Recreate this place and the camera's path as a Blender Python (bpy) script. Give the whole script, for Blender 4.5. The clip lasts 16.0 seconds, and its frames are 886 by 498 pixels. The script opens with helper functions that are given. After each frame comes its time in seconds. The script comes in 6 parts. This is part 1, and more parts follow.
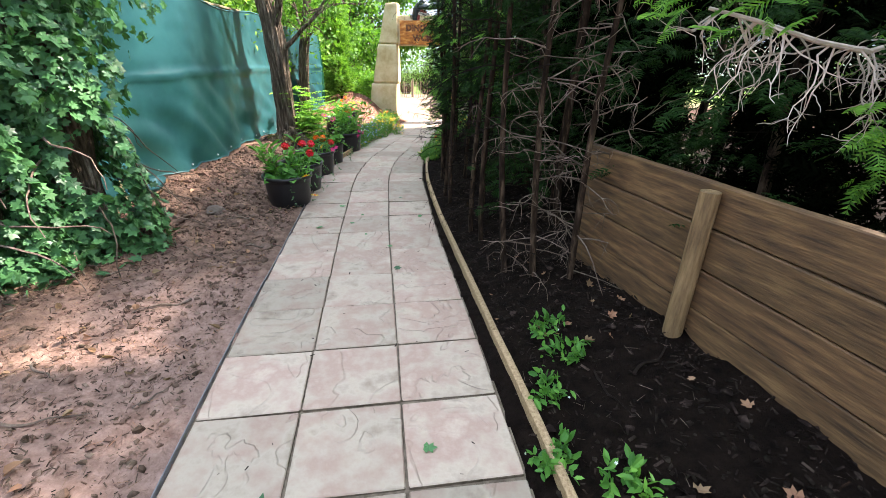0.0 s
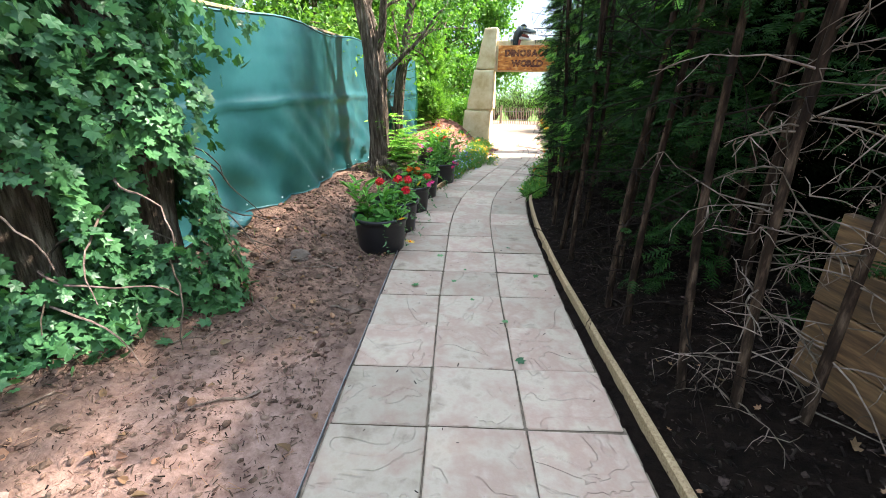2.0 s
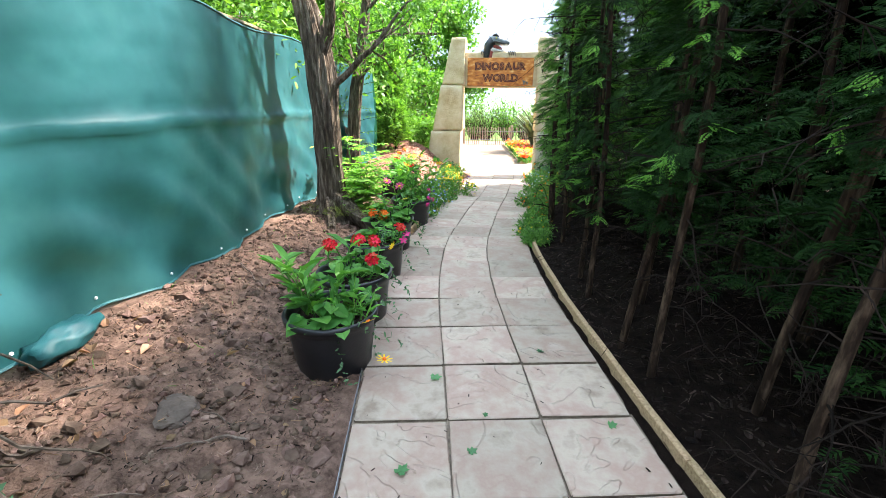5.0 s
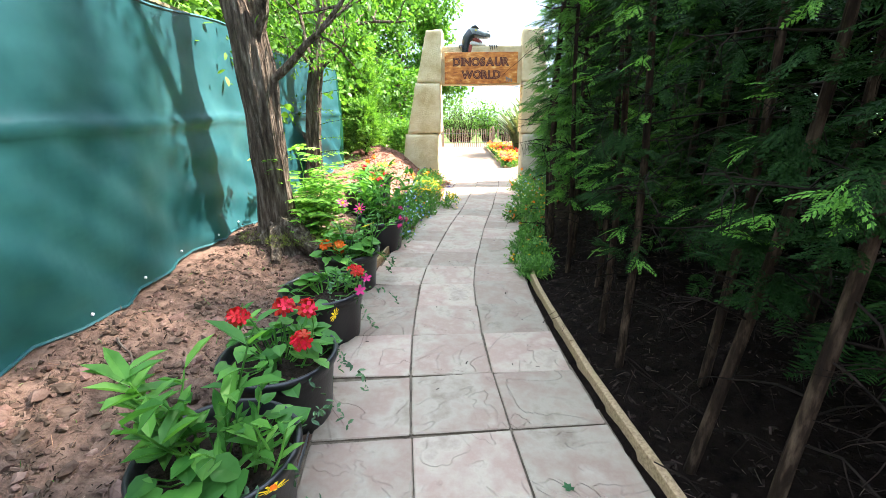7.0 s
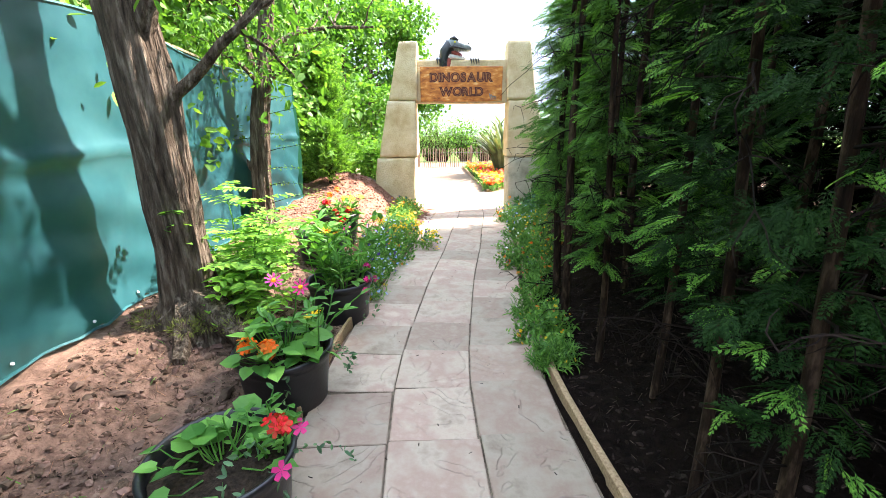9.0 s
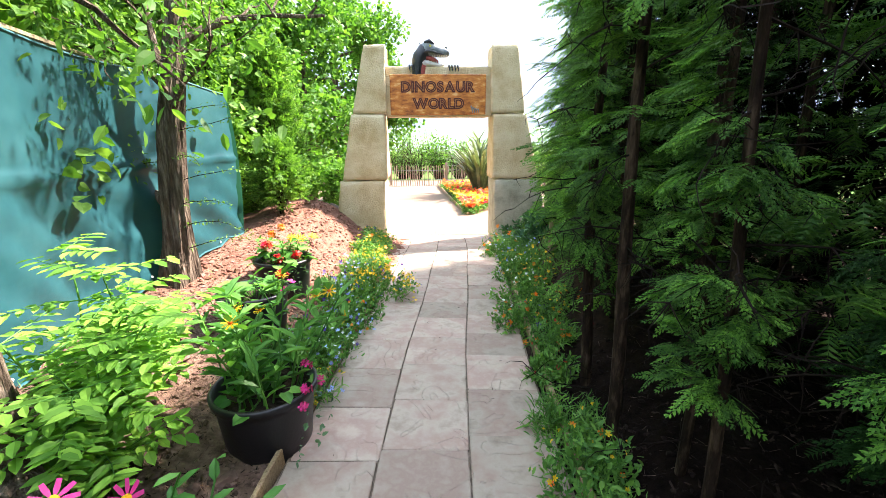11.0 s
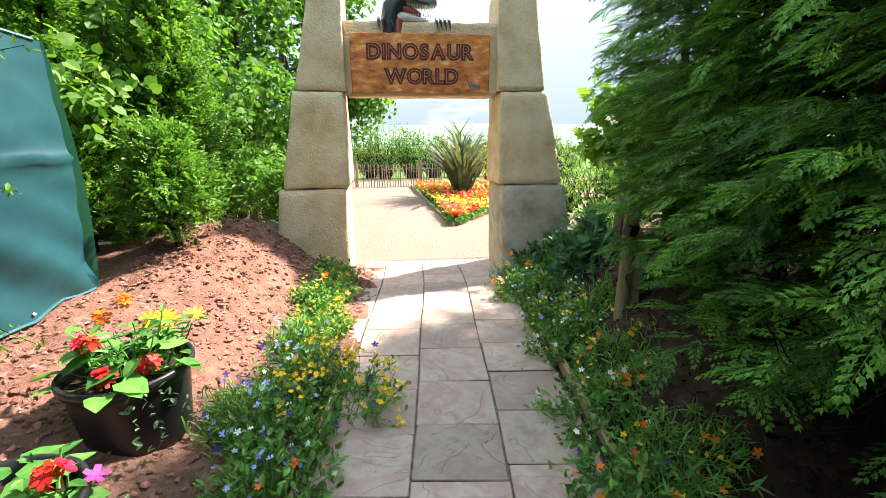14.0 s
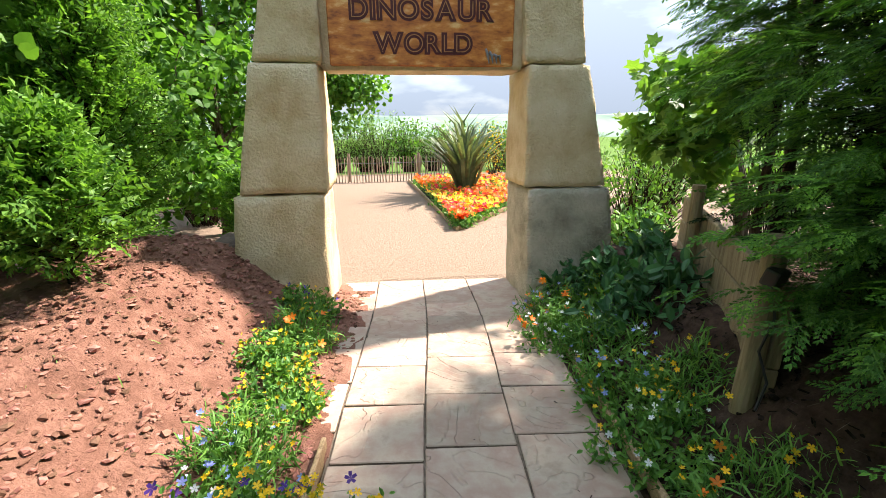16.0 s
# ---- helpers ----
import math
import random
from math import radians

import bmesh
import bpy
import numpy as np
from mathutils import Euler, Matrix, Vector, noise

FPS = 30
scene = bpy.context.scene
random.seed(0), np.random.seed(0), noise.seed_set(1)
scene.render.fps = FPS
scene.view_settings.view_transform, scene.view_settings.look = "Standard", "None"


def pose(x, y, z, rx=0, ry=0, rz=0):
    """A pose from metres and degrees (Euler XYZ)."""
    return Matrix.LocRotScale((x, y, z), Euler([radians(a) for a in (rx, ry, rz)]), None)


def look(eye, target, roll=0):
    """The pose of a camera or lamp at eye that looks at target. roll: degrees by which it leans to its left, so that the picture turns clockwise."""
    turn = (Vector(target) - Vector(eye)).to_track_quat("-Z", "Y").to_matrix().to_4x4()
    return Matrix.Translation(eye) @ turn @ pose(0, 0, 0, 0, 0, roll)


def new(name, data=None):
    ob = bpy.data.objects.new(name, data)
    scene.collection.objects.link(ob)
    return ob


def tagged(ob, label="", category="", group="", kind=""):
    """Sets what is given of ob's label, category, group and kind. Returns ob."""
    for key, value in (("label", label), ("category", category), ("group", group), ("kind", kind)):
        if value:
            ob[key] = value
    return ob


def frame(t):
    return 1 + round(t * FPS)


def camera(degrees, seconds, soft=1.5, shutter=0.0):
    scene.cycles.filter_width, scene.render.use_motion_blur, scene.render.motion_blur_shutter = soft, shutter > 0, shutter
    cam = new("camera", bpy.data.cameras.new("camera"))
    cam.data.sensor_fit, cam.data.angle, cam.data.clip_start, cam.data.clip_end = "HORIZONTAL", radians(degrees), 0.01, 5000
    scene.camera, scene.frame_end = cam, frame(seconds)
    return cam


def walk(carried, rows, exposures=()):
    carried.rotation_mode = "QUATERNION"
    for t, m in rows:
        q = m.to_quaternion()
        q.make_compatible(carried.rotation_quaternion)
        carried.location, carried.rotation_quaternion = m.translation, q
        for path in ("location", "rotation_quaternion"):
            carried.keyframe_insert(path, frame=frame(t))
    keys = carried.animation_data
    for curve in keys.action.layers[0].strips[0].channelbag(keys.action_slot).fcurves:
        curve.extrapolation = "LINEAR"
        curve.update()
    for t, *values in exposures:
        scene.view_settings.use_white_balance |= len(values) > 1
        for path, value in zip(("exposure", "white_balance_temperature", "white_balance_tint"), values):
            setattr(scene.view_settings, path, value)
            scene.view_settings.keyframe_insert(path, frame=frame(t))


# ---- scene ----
cam = camera(91.1, 16.0, soft=0.75)
PATH = [
    (0, (0.096, -0.063, 1.496), (0.014, 1.761, 0.678), 0.6),
    (0.5, (0.019, 0.132, 1.489), (-0.263, 1.934, 0.67), 0.7),
    (1, (-0.078, 0.347, 1.511), (-0.479, 2.142, 0.725), 0.8),
    (1.5, (-0.245, 0.574, 1.504), (-0.664, 2.38, 0.755), 0.8),
    (2, (-0.371, 0.785, 1.49), (-0.782, 2.603, 0.764), 0.5),
    (2.5, (-0.482, 1.07, 1.483), (-0.878, 2.892, 0.76), 0.5),
    (3, (-0.637, 1.362, 1.461), (-0.978, 3.197, 0.744), 0.4),
    (3.5, (-0.744, 1.626, 1.461), (-1.022, 3.476, 0.753), 0.5),
    (4, (-0.789, 1.929, 1.466), (-1.053, 3.787, 0.773), 0.5),
    (4.2, (-0.834, 2.04, 1.454), (-1.083, 3.904, 0.772), 0.7),
    (6.3, (-1.002, 3.07, 1.375), (-1.2, 4.957, 0.743), -0.2),
    (6.5, (-1.014, 3.187, 1.367), (-1.199, 5.075, 0.732), -0.3),
    (7, (-1.006, 3.489, 1.374), (-1.158, 5.378, 0.733), -0.3),
    (7.5, (-1.055, 3.768, 1.358), (-1.17, 5.658, 0.714), -0.4),
    (8, (-1.132, 4.057, 1.393), (-1.211, 5.947, 0.745), -0.2),
    (8.5, (-1.113, 4.357, 1.424), (-1.171, 6.26, 0.812), -0.3),
    (9, (-1.128, 4.692, 1.429), (-1.174, 6.607, 0.855), -0.3),
    (9.5, (-1.182, 5.028, 1.433), (-1.188, 6.952, 0.887), -0.2),
    (9.7, (-1.184, 5.142, 1.423), (-1.176, 7.07, 0.889), -0.2),
    (12, (-1.219, 6.692, 1.454), (-1.095, 8.622, 0.944), -0.5),
    (12.5, (-1.289, 7.075, 1.404), (-1.131, 9.002, 0.892), -0.5),
    (13, (-1.275, 7.406, 1.382), (-1.09, 9.331, 0.869), -0.4),
    (13.5, (-1.259, 7.721, 1.38), (-1.067, 9.643, 0.862), -0.4),
    (14, (-1.316, 8.054, 1.342), (-1.102, 9.972, 0.815), -0.4),
    (14.5, (-1.309, 8.354, 1.331), (-1.08, 10.265, 0.787), -0.4),
    (15, (-1.271, 8.641, 1.354), (-1.051, 10.551, 0.802), -0.4),
    (15.5, (-1.307, 8.961, 1.308), (-1.085, 10.869, 0.751), -0.4),
    (16, (-1.279, 9.223, 1.303), (-1.055, 11.129, 0.739), -0.4),
]
EXPOSURES = [(0, 3.4, 6750, 17), (1, 3.4, 6650, 17), (2.5, 3.4, 6450, 13), (6.5, 3.75, 6450, 14), (8.5, 3.75, 6600, 17), (9.5, 3.65, 6650, 20), (12, 3.3, 6600, 20), (13, 3.1, 6600, 19), (14.5, 2.85, 6650, 18), (16, 2.6, 6800, 17)]
walk(cam, [(t, look(eye, target, roll)) for t, eye, target, roll in PATH], EXPOSURES)

# ---- sky and sun ----
SUN_TO = Vector((0.62, 0.30, 0.80)).normalized()
world = bpy.data.worlds.new("sky")
scene.world = world
world.use_nodes = True
wn, wl = world.node_tree.nodes, world.node_tree.links
wn.clear()
sky = wn.new("ShaderNodeTexSky")
sky.sky_type, sky.sun_disc = 'NISHITA', False
sky.sun_elevation = math.asin(SUN_TO.z)
sky.sun_rotation = math.atan2(SUN_TO.x, SUN_TO.y)
wtc = wn.new("ShaderNodeTexCoord")
wmap = wn.new("ShaderNodeMapping")
wmap.inputs["Scale"].default_value = (1.0, 1.0, 3.2)
wno = wn.new("ShaderNodeTexNoise")
wno.inputs["Scale"].default_value, wno.inputs["Detail"].default_value = 2.3, 6
wramp = wn.new("ShaderNodeValToRGB")
wramp.color_ramp.elements[0].position, wramp.color_ramp.elements[1].position = 0.14, 0.44
wmix = wn.new("ShaderNodeMix")
wmix.data_type = 'RGBA'
wmix.inputs[7].default_value = (1.34, 1.70, 2.12, 1)
wbg = wn.new("ShaderNodeBackground")
# brighter overhead than at the horizon, as a hazy sky with cloud is
wsep, wup, wgain = wn.new("ShaderNodeSeparateXYZ"), wn.new("ShaderNodeMath"), wn.new("ShaderNodeMath")
wup.operation, wgain.operation = 'MAXIMUM', 'MULTIPLY_ADD'
wup.inputs[1].default_value = 0.0
wgain.inputs[1].default_value, wgain.inputs[2].default_value = 0.12, 0.066
wl.new(wtc.outputs["Generated"], wsep.inputs["Vector"])
wl.new(wsep.outputs["Z"], wup.inputs[0])
wl.new(wup.outputs[0], wgain.inputs[0])
wl.new(wgain.outputs[0], wbg.inputs["Strength"])
wout = wn.new("ShaderNodeOutputWorld")
wl.new(wtc.outputs["Generated"], wmap.inputs["Vector"])
wl.new(wmap.outputs["Vector"], wno.inputs["Vector"])
wl.new(wno.outputs["Fac"], wramp.inputs["Fac"])
wl.new(wramp.outputs["Color"], wmix.inputs[0])
wl.new(sky.outputs["Color"], wmix.inputs[6])
wl.new(wmix.outputs[2], wbg.inputs["Color"])
wl.new(wbg.outputs["Background"], wout.inputs["Surface"])
lamp = bpy.data.lights.new("sun", 'SUN')
lamp.energy, lamp.angle, lamp.color = 2.6, radians(2.2), (1.0, 0.94, 0.84)
sun = new("sun", lamp)
sun.matrix_world = look(SUN_TO * 60, (0, 0, 0))


# ---- materials ----
def surface(name, colours, scale=8.0, rough=0.8, bump=0.3, bump_scale=40.0, fine=0.0, coords="Object", metal=0.0, leafy=0.0,
            per="", stretch=(1, 1, 1), ridges=0.0, dist=0.01, spread=0.22, detail=5.0, spec=0.5):
    """A grained surface: a noise between two to four colours, a second scale of stain, a bump; leafy adds light through the blade."""
    m = bpy.data.materials.new(name)
    m.use_nodes = True
    n, l = m.node_tree.nodes, m.node_tree.links
    n.clear()
    out, p = n.new("ShaderNodeOutputMaterial"), n.new("ShaderNodeBsdfPrincipled")
    tc, mp = n.new("ShaderNodeTexCoord"), n.new("ShaderNodeMapping")
    mp.inputs["Scale"].default_value = stretch
    l.new(tc.outputs[coords], mp.inputs["Vector"])
    vec = mp.outputs["Vector"]
    if per == "object":
        oi, ad = n.new("ShaderNodeObjectInfo"), n.new("ShaderNodeVectorMath")
        sc = n.new("ShaderNodeVectorMath")
        sc.operation = 'SCALE'
        sc.inputs[0].default_value = (37.0, 71.0, 13.0)
        l.new(oi.outputs["Random"], sc.inputs["Scale"])
        l.new(vec, ad.inputs[0]), l.new(sc.outputs[0], ad.inputs[1])
        vec = ad.outputs[0]
    no = n.new("ShaderNodeTexNoise")
    no.inputs["Scale"].default_value, no.inputs["Detail"].default_value, no.inputs["Roughness"].default_value = scale, detail, 0.62
    l.new(vec, no.inputs["Vector"])
    ramp = n.new("ShaderNodeValToRGB")
    e = ramp.color_ramp.elements
    while len(e) < len(colours):
        e.new(0.5)
    for i, c in enumerate(colours):
        e[i].position, e[i].color = 0.5 + spread * (2 * i / max(1, len(colours) - 1) - 1), (*c, 1)
    l.new(no.outputs["Fac"], ramp.inputs["Fac"])
    col = ramp.outputs["Color"]
    if per:
        hs = n.new("ShaderNodeHueSaturation")
        src = (n.new("ShaderNodeObjectInfo") if per == "object" else n.new("ShaderNodeNewGeometry"))
        rnd = src.outputs["Random" if per == "object" else "Random Per Island"]
        mr, mh = n.new("ShaderNodeMapRange"), n.new("ShaderNodeMapRange")
        mr.inputs[3].default_value, mr.inputs[4].default_value = (0.78, 1.16) if per == "object" else (0.6, 1.45)
        mh.inputs[3].default_value, mh.inputs[4].default_value = (0.504, 0.496) if per == "object" else (0.515, 0.485)
        l.new(rnd, mr.inputs[0]), l.new(rnd, mh.inputs[0])
        l.new(mr.outputs[0], hs.inputs["Value"]), l.new(mh.outputs[0], hs.inputs["Hue"])
        l.new(col, hs.inputs["Color"])
        col = hs.outputs["Color"]
    l.new(col, p.inputs["Base Color"])
    p.inputs["Roughness"].default_value, p.inputs["Metallic"].default_value = rough, metal
    p.inputs["Specular IOR Level"].default_value = spec
    if bump:
        b1, bn = n.new("ShaderNodeBump"), n.new("ShaderNodeTexNoise")
        bn.inputs["Scale"].default_value, bn.inputs["Detail"].default_value = bump_scale, 6
        l.new(vec, bn.inputs["Vector"])
        b1.inputs["Strength"].default_value, b1.inputs["Distance"].default_value = bump, dist
        l.new(bn.outputs["Fac"], b1.inputs["Height"])
        if ridges:
            b2, rn, mth = n.new("ShaderNodeBump"), n.new("ShaderNodeTexNoise"), n.new("ShaderNodeMath")
            rn.inputs["Scale"].default_value, rn.inputs["Detail"].default_value, rn.inputs["Distortion"].default_value = ridges, 3, 1.2
            l.new(vec, rn.inputs["Vector"])
            fl, fr, mr2, sm = n.new("ShaderNodeMath"), n.new("ShaderNodeMath"), n.new("ShaderNodeMapRange"), n.new("ShaderNodeMath")
            mth.operation, fl.operation, fr.operation, sm.operation = 'MULTIPLY', 'FLOOR', 'FRACT', 'ADD'
            mth.inputs[1].default_value = 5.5
            l.new(rn.outputs["Fac"], mth.inputs[0])
            l.new(mth.outputs[0], fl.inputs[0]), l.new(mth.outputs[0], fr.inputs[0])
            mr2.interpolation_type = 'SMOOTHSTEP'
            mr2.inputs[2].default_value = 0.16
            l.new(fr.outputs[0], mr2.inputs[0])
            l.new(fl.outputs[0], sm.inputs[0]), l.new(mr2.outputs[0], sm.inputs[1])
            b2.inputs["Strength"].default_value, b2.inputs["Distance"].default_value = 1.0, 0.0055
            l.new(sm.outputs[0], b2.inputs["Height"])
            l.new(b2.outputs["Normal"], b1.inputs["Normal"])
        l.new(b1.outputs["Normal"], p.inputs["Normal"])
    if leafy:
        tr, mx = n.new("ShaderNodeBsdfTranslucent"), n.new("ShaderNodeMixShader")
        warm = n.new("ShaderNodeMix")
        warm.data_type, warm.blend_type = 'RGBA', 'MULTIPLY'
        warm.inputs[0].default_value = 1.0
        warm.inputs[7].default_value = (1.25, 1.35, 0.55, 1)
        l.new(col, warm.inputs[6])
        l.new(warm.outputs[2], tr.inputs["Color"])
        mx.inputs[0].default_value = leafy
        l.new(p.outputs[0], mx.inputs[1]), l.new(tr.outputs[0], mx.inputs[2])
        l.new(mx.outputs[0], out.inputs["Surface"])
    else:
        l.new(p.outputs[0], out.inputs["Surface"])
    return m


def leaf_mat(name, dark, light, leafy=0.35, rough=0.5, spec=0.25):
    return surface(name, (dark, light), scale=3.0, rough=rough, bump=0.0, per="island", leafy=leafy, spec=spec)


M_SLAB = surface("riven_sandstone", ((.27, .20, .145), (.43, .345, .262), (.37, .25, .19), (.47, .37, .285)), 4.0, .75, .35, 60, per="object", ridges=2.3, dist=.004)
M_JOINT = surface("joint_mortar", ((.08, .06, .042), (.27, .21, .155)), 20, .95, .5, 80, spec=.1)
M_TIMBER = surface("edging_timber", ((.20, .125, .06), (.38, .255, .135), (.52, .37, .21)), 6, .7, .4, 30, stretch=(12, 12, 12), per="object")
M_SLEEPER = surface("stained_plank", ((.035, .018, .008), (.115, .060, .024), (.24, .135, .055)), 4, .75, .5, 14, stretch=(1.0, 1.0, 9), per="object", dist=.006)
M_POST = surface("round_post", ((.14, .10, .045), (.30, .225, .12), (.40, .32, .18)), 5, .75, .5, 16, stretch=(6, 6, .8), per="object")
M_POST_DARK = surface("stained_round_post", ((.08, .045, .018), (.20, .125, .055), (.32, .21, .10)), 5, .75, .5, 16, stretch=(6, 6, .8), per="object")
M_SNAG = surface("dead_wood", ((.05, .036, .028), (.13, .098, .075), (.25, .195, .155)), 20, .9, 0, per="island", spec=.1)
M_BARK = surface("grey_bark", ((.028, .02, .015), (.12, .09, .066), (.30, .25, .195)), 6, .95, 1.0, 14, stretch=(5, 5, .7), dist=.04, spec=.1)
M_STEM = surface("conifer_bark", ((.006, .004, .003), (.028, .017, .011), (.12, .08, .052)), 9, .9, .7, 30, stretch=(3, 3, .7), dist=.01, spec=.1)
# dead twig colour taken near-black to paint the shade within the hedge
M_TWIG = surface("shade_dark_twig", ((.006, .004, .003), (.022, .015, .011)), 20, .9, 0, per="island", spec=.1)
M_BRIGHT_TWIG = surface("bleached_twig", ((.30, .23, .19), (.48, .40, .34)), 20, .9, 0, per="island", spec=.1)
M_SCREEN = surface("shade_netting", ((.013, .070, .084), (.021, .102, .118), (.038, .138, .150)), 1.3, .38, .15, 300, dist=.003, leafy=.36)
M_SCREEN_HEM = surface("netting_hem", ((.01, .07, .08), (.02, .12, .13)), 4, .45, .2, 200)
M_EYELET = surface("white_eyelet", ((.7, .7, .7), (.85, .85, .85)), 20, .4, 0)
M_POT = surface("black_plastic", ((.008, .008, .009), (.016, .016, .018)), 6, .38, .1, 60)
M_COMPOST = surface("compost", ((.012, .009, .007), (.05, .035, .025)), 40, .95, 1.0, 60, dist=.02, spec=.1)
M_STUCCO = surface("sand_render", ((.46, .33, .17), (.62, .50, .31), (.72, .62, .43)), 3.2, .92, .8, 48, coords="Object", dist=.022, spec=.1)
M_STUCCO_GREY = surface("weathered_render", ((.22, .205, .155), (.42, .39, .30), (.56, .51, .40)), 3.6, .92, .9, 42, dist=.025, spec=.1)
M_SIGN = surface("varnished_wood", ((.14, .035, .008), (.46, .14, .022), (.62, .23, .04), (.80, .50, .20)), 6, .5, .5, 14, stretch=(1, 2, 2.6), dist=.006, spread=.2)
M_LETTER = surface("carved_letter", ((.055, .007, .005), (.10, .014, .011)), 20, .6, .1, 60)
M_INLINE = surface("letter_inline", ((.40, .17, .05), (.50, .24, .08)), 20, .6, .1, 60)
M_DINO = surface("painted_resin", ((.05, .06, .065), (.20, .235, .25), (.36, .39, .39)), 9, .5, .8, 60, dist=.006)
M_DINO_PALE = surface("pale_resin", ((.45, .42, .36), (.62, .60, .54)), 20, .6, .4, 60)
M_DINO_RED = surface("mouth_resin", ((.22, .035, .03), (.36, .08, .06)), 20, .4, .2, 60)
M_CLAW = surface("dark_claw", ((.012, .014, .016), (.03, .035, .04)), 20, .35, .1, 60)
M_EYE = surface("yellow_eye", ((.55, .5, .06), (.6, .55, .1)), 10, .2, 0)
M_STONE = surface("clay_stone", ((.055, .034, .025), (.125, .08, .06), (.21, .145, .112)), 9, .95, .7, 40, per="island", spec=.1)
M_CHIP = surface("bark_chip", ((.028, .017, .013), (.125, .078, .057), (.28, .195, .145)), 14, .95, .3, 60, per="island", spec=.1)
# dark chips; below the hedge their near-black also stands in for shade
M_DARKCHIP = surface("dark_shade_chip", ((.003, .002, .0018), (.015, .010, .0075), (.065, .046, .036)), 14, .9, .3, 60, per="island", spec=.1)
M_REDCLOD = surface("red_clod", ((.10, .045, .03), (.22, .11, .078), (.36, .19, .14)), 9, .95, .6, 40, per="island", spec=.1)
M_DRYLEAF = surface("dry_leaf", ((.12, .055, .026), (.26, .14, .072), (.38, .25, .15)), 6, .8, .2, 40, per="island", leafy=.15)
M_ROCK = surface("brown_rock", ((.06, .045, .035), (.17, .12, .09)), 5, .9, .9, 14, dist=.03)
# one hedge foliage in shaded, lit and half-lit colours: its light is painted in
M_CONIFER = leaf_mat("shade_conifer_spray", (.006, .020, .005), (.022, .062, .013), .10, .6, .08)
M_CONIFER_LIT = leaf_mat("lit_conifer_spray", (.06, .19, .022), (.20, .44, .07), .35, .45, .25)
M_CONIFER_MID = leaf_mat("half_lit_hedge_spray", (.026, .088, .014), (.10, .235, .042), .34, .5, .2)
# near-black in place of the shade deep inside the hedge
M_HEDGE_DEEP = leaf_mat("deep_shade_conifer_spray", (.0015, .002, .001), (.003, .005, .002), .0, .9, .0)
M_CYPRESS = leaf_mat("young_cypress_spray", (.055, .15, .02), (.18, .37, .06), .38)
M_IVY = leaf_mat("ivy_leaf", (.032, .11, .04), (.085, .22, .085), .2, .38)
M_BROAD = leaf_mat("broad_leaf", (.042, .13, .02), (.13, .29, .046), .45)
M_BROAD_PALE = leaf_mat("pale_broad_leaf", (.06, .155, .022), (.155, .31, .055), .36)
M_POTLEAF = leaf_mat("pot_plant_leaf", (.05, .18, .03), (.17, .40, .08), .35, .42)
M_FRESH = leaf_mat("fresh_sapling_leaf", (.10, .26, .03), (.26, .50, .08), .4)
M_SILVER = leaf_mat("silver_green_leaf", (.06, .14, .07), (.14, .25, .13), .3)
M_HERB = leaf_mat("bedding_leaf", (.05, .16, .03), (.17, .36, .07), .32)
M_REED = leaf_mat("reed_leaf", (.10, .20, .06), (.22, .36, .12), .4)
M_FLAX = leaf_mat("flax_blade", (.06, .09, .05), (.22, .26, .15), .2)
M_RED = leaf_mat("red_petal", (.55, .012, .012), (.75, .03, .03), .25)
M_ORANGE = leaf_mat("orange_petal", (.75, .14, .01), (.85, .26, .02), .25)
M_YELLOW = leaf_mat("yellow_petal", (.75, .42, .01), (.85, .60, .03), .25)
M_BLUE = leaf_mat("blue_petal", (.16, .22, .62), (.38, .46, .80), .25)
M_PURPLE = leaf_mat("purple_petal", (.05, .02, .20), (.12, .06, .36), .2)
M_PINK = leaf_mat("pink_petal", (.65, .02, .18), (.75, .08, .3), .25)
M_WHITE = leaf_mat("white_petal", (.62, .65, .72), (.75, .77, .8), .25)
M_MOSS = surface("moss", ((.09, .12, .015), (.26, .29, .05)), 20, .95, .8, 60, dist=.02)
M_PALE = surface("chestnut_pale", ((.20, .13, .085), (.34, .25, .18)), 8, .85, .5, 30, stretch=(3, 3, .6), per="object")
M_LAMPBODY = surface("black_lamp_housing", ((.012, .012, .012), (.02, .02, .02)), 10, .45, 0)
M_HILL = surface("far_hill", ((.07, .13, .10), (.14, .22, .16), (.2, .26, .2)), .02, .95, 0)
M_STEEL = surface("metal_strip", ((.16, .16, .17), (.30, .30, .31)), 12, .5, .2, 60, metal=.3)


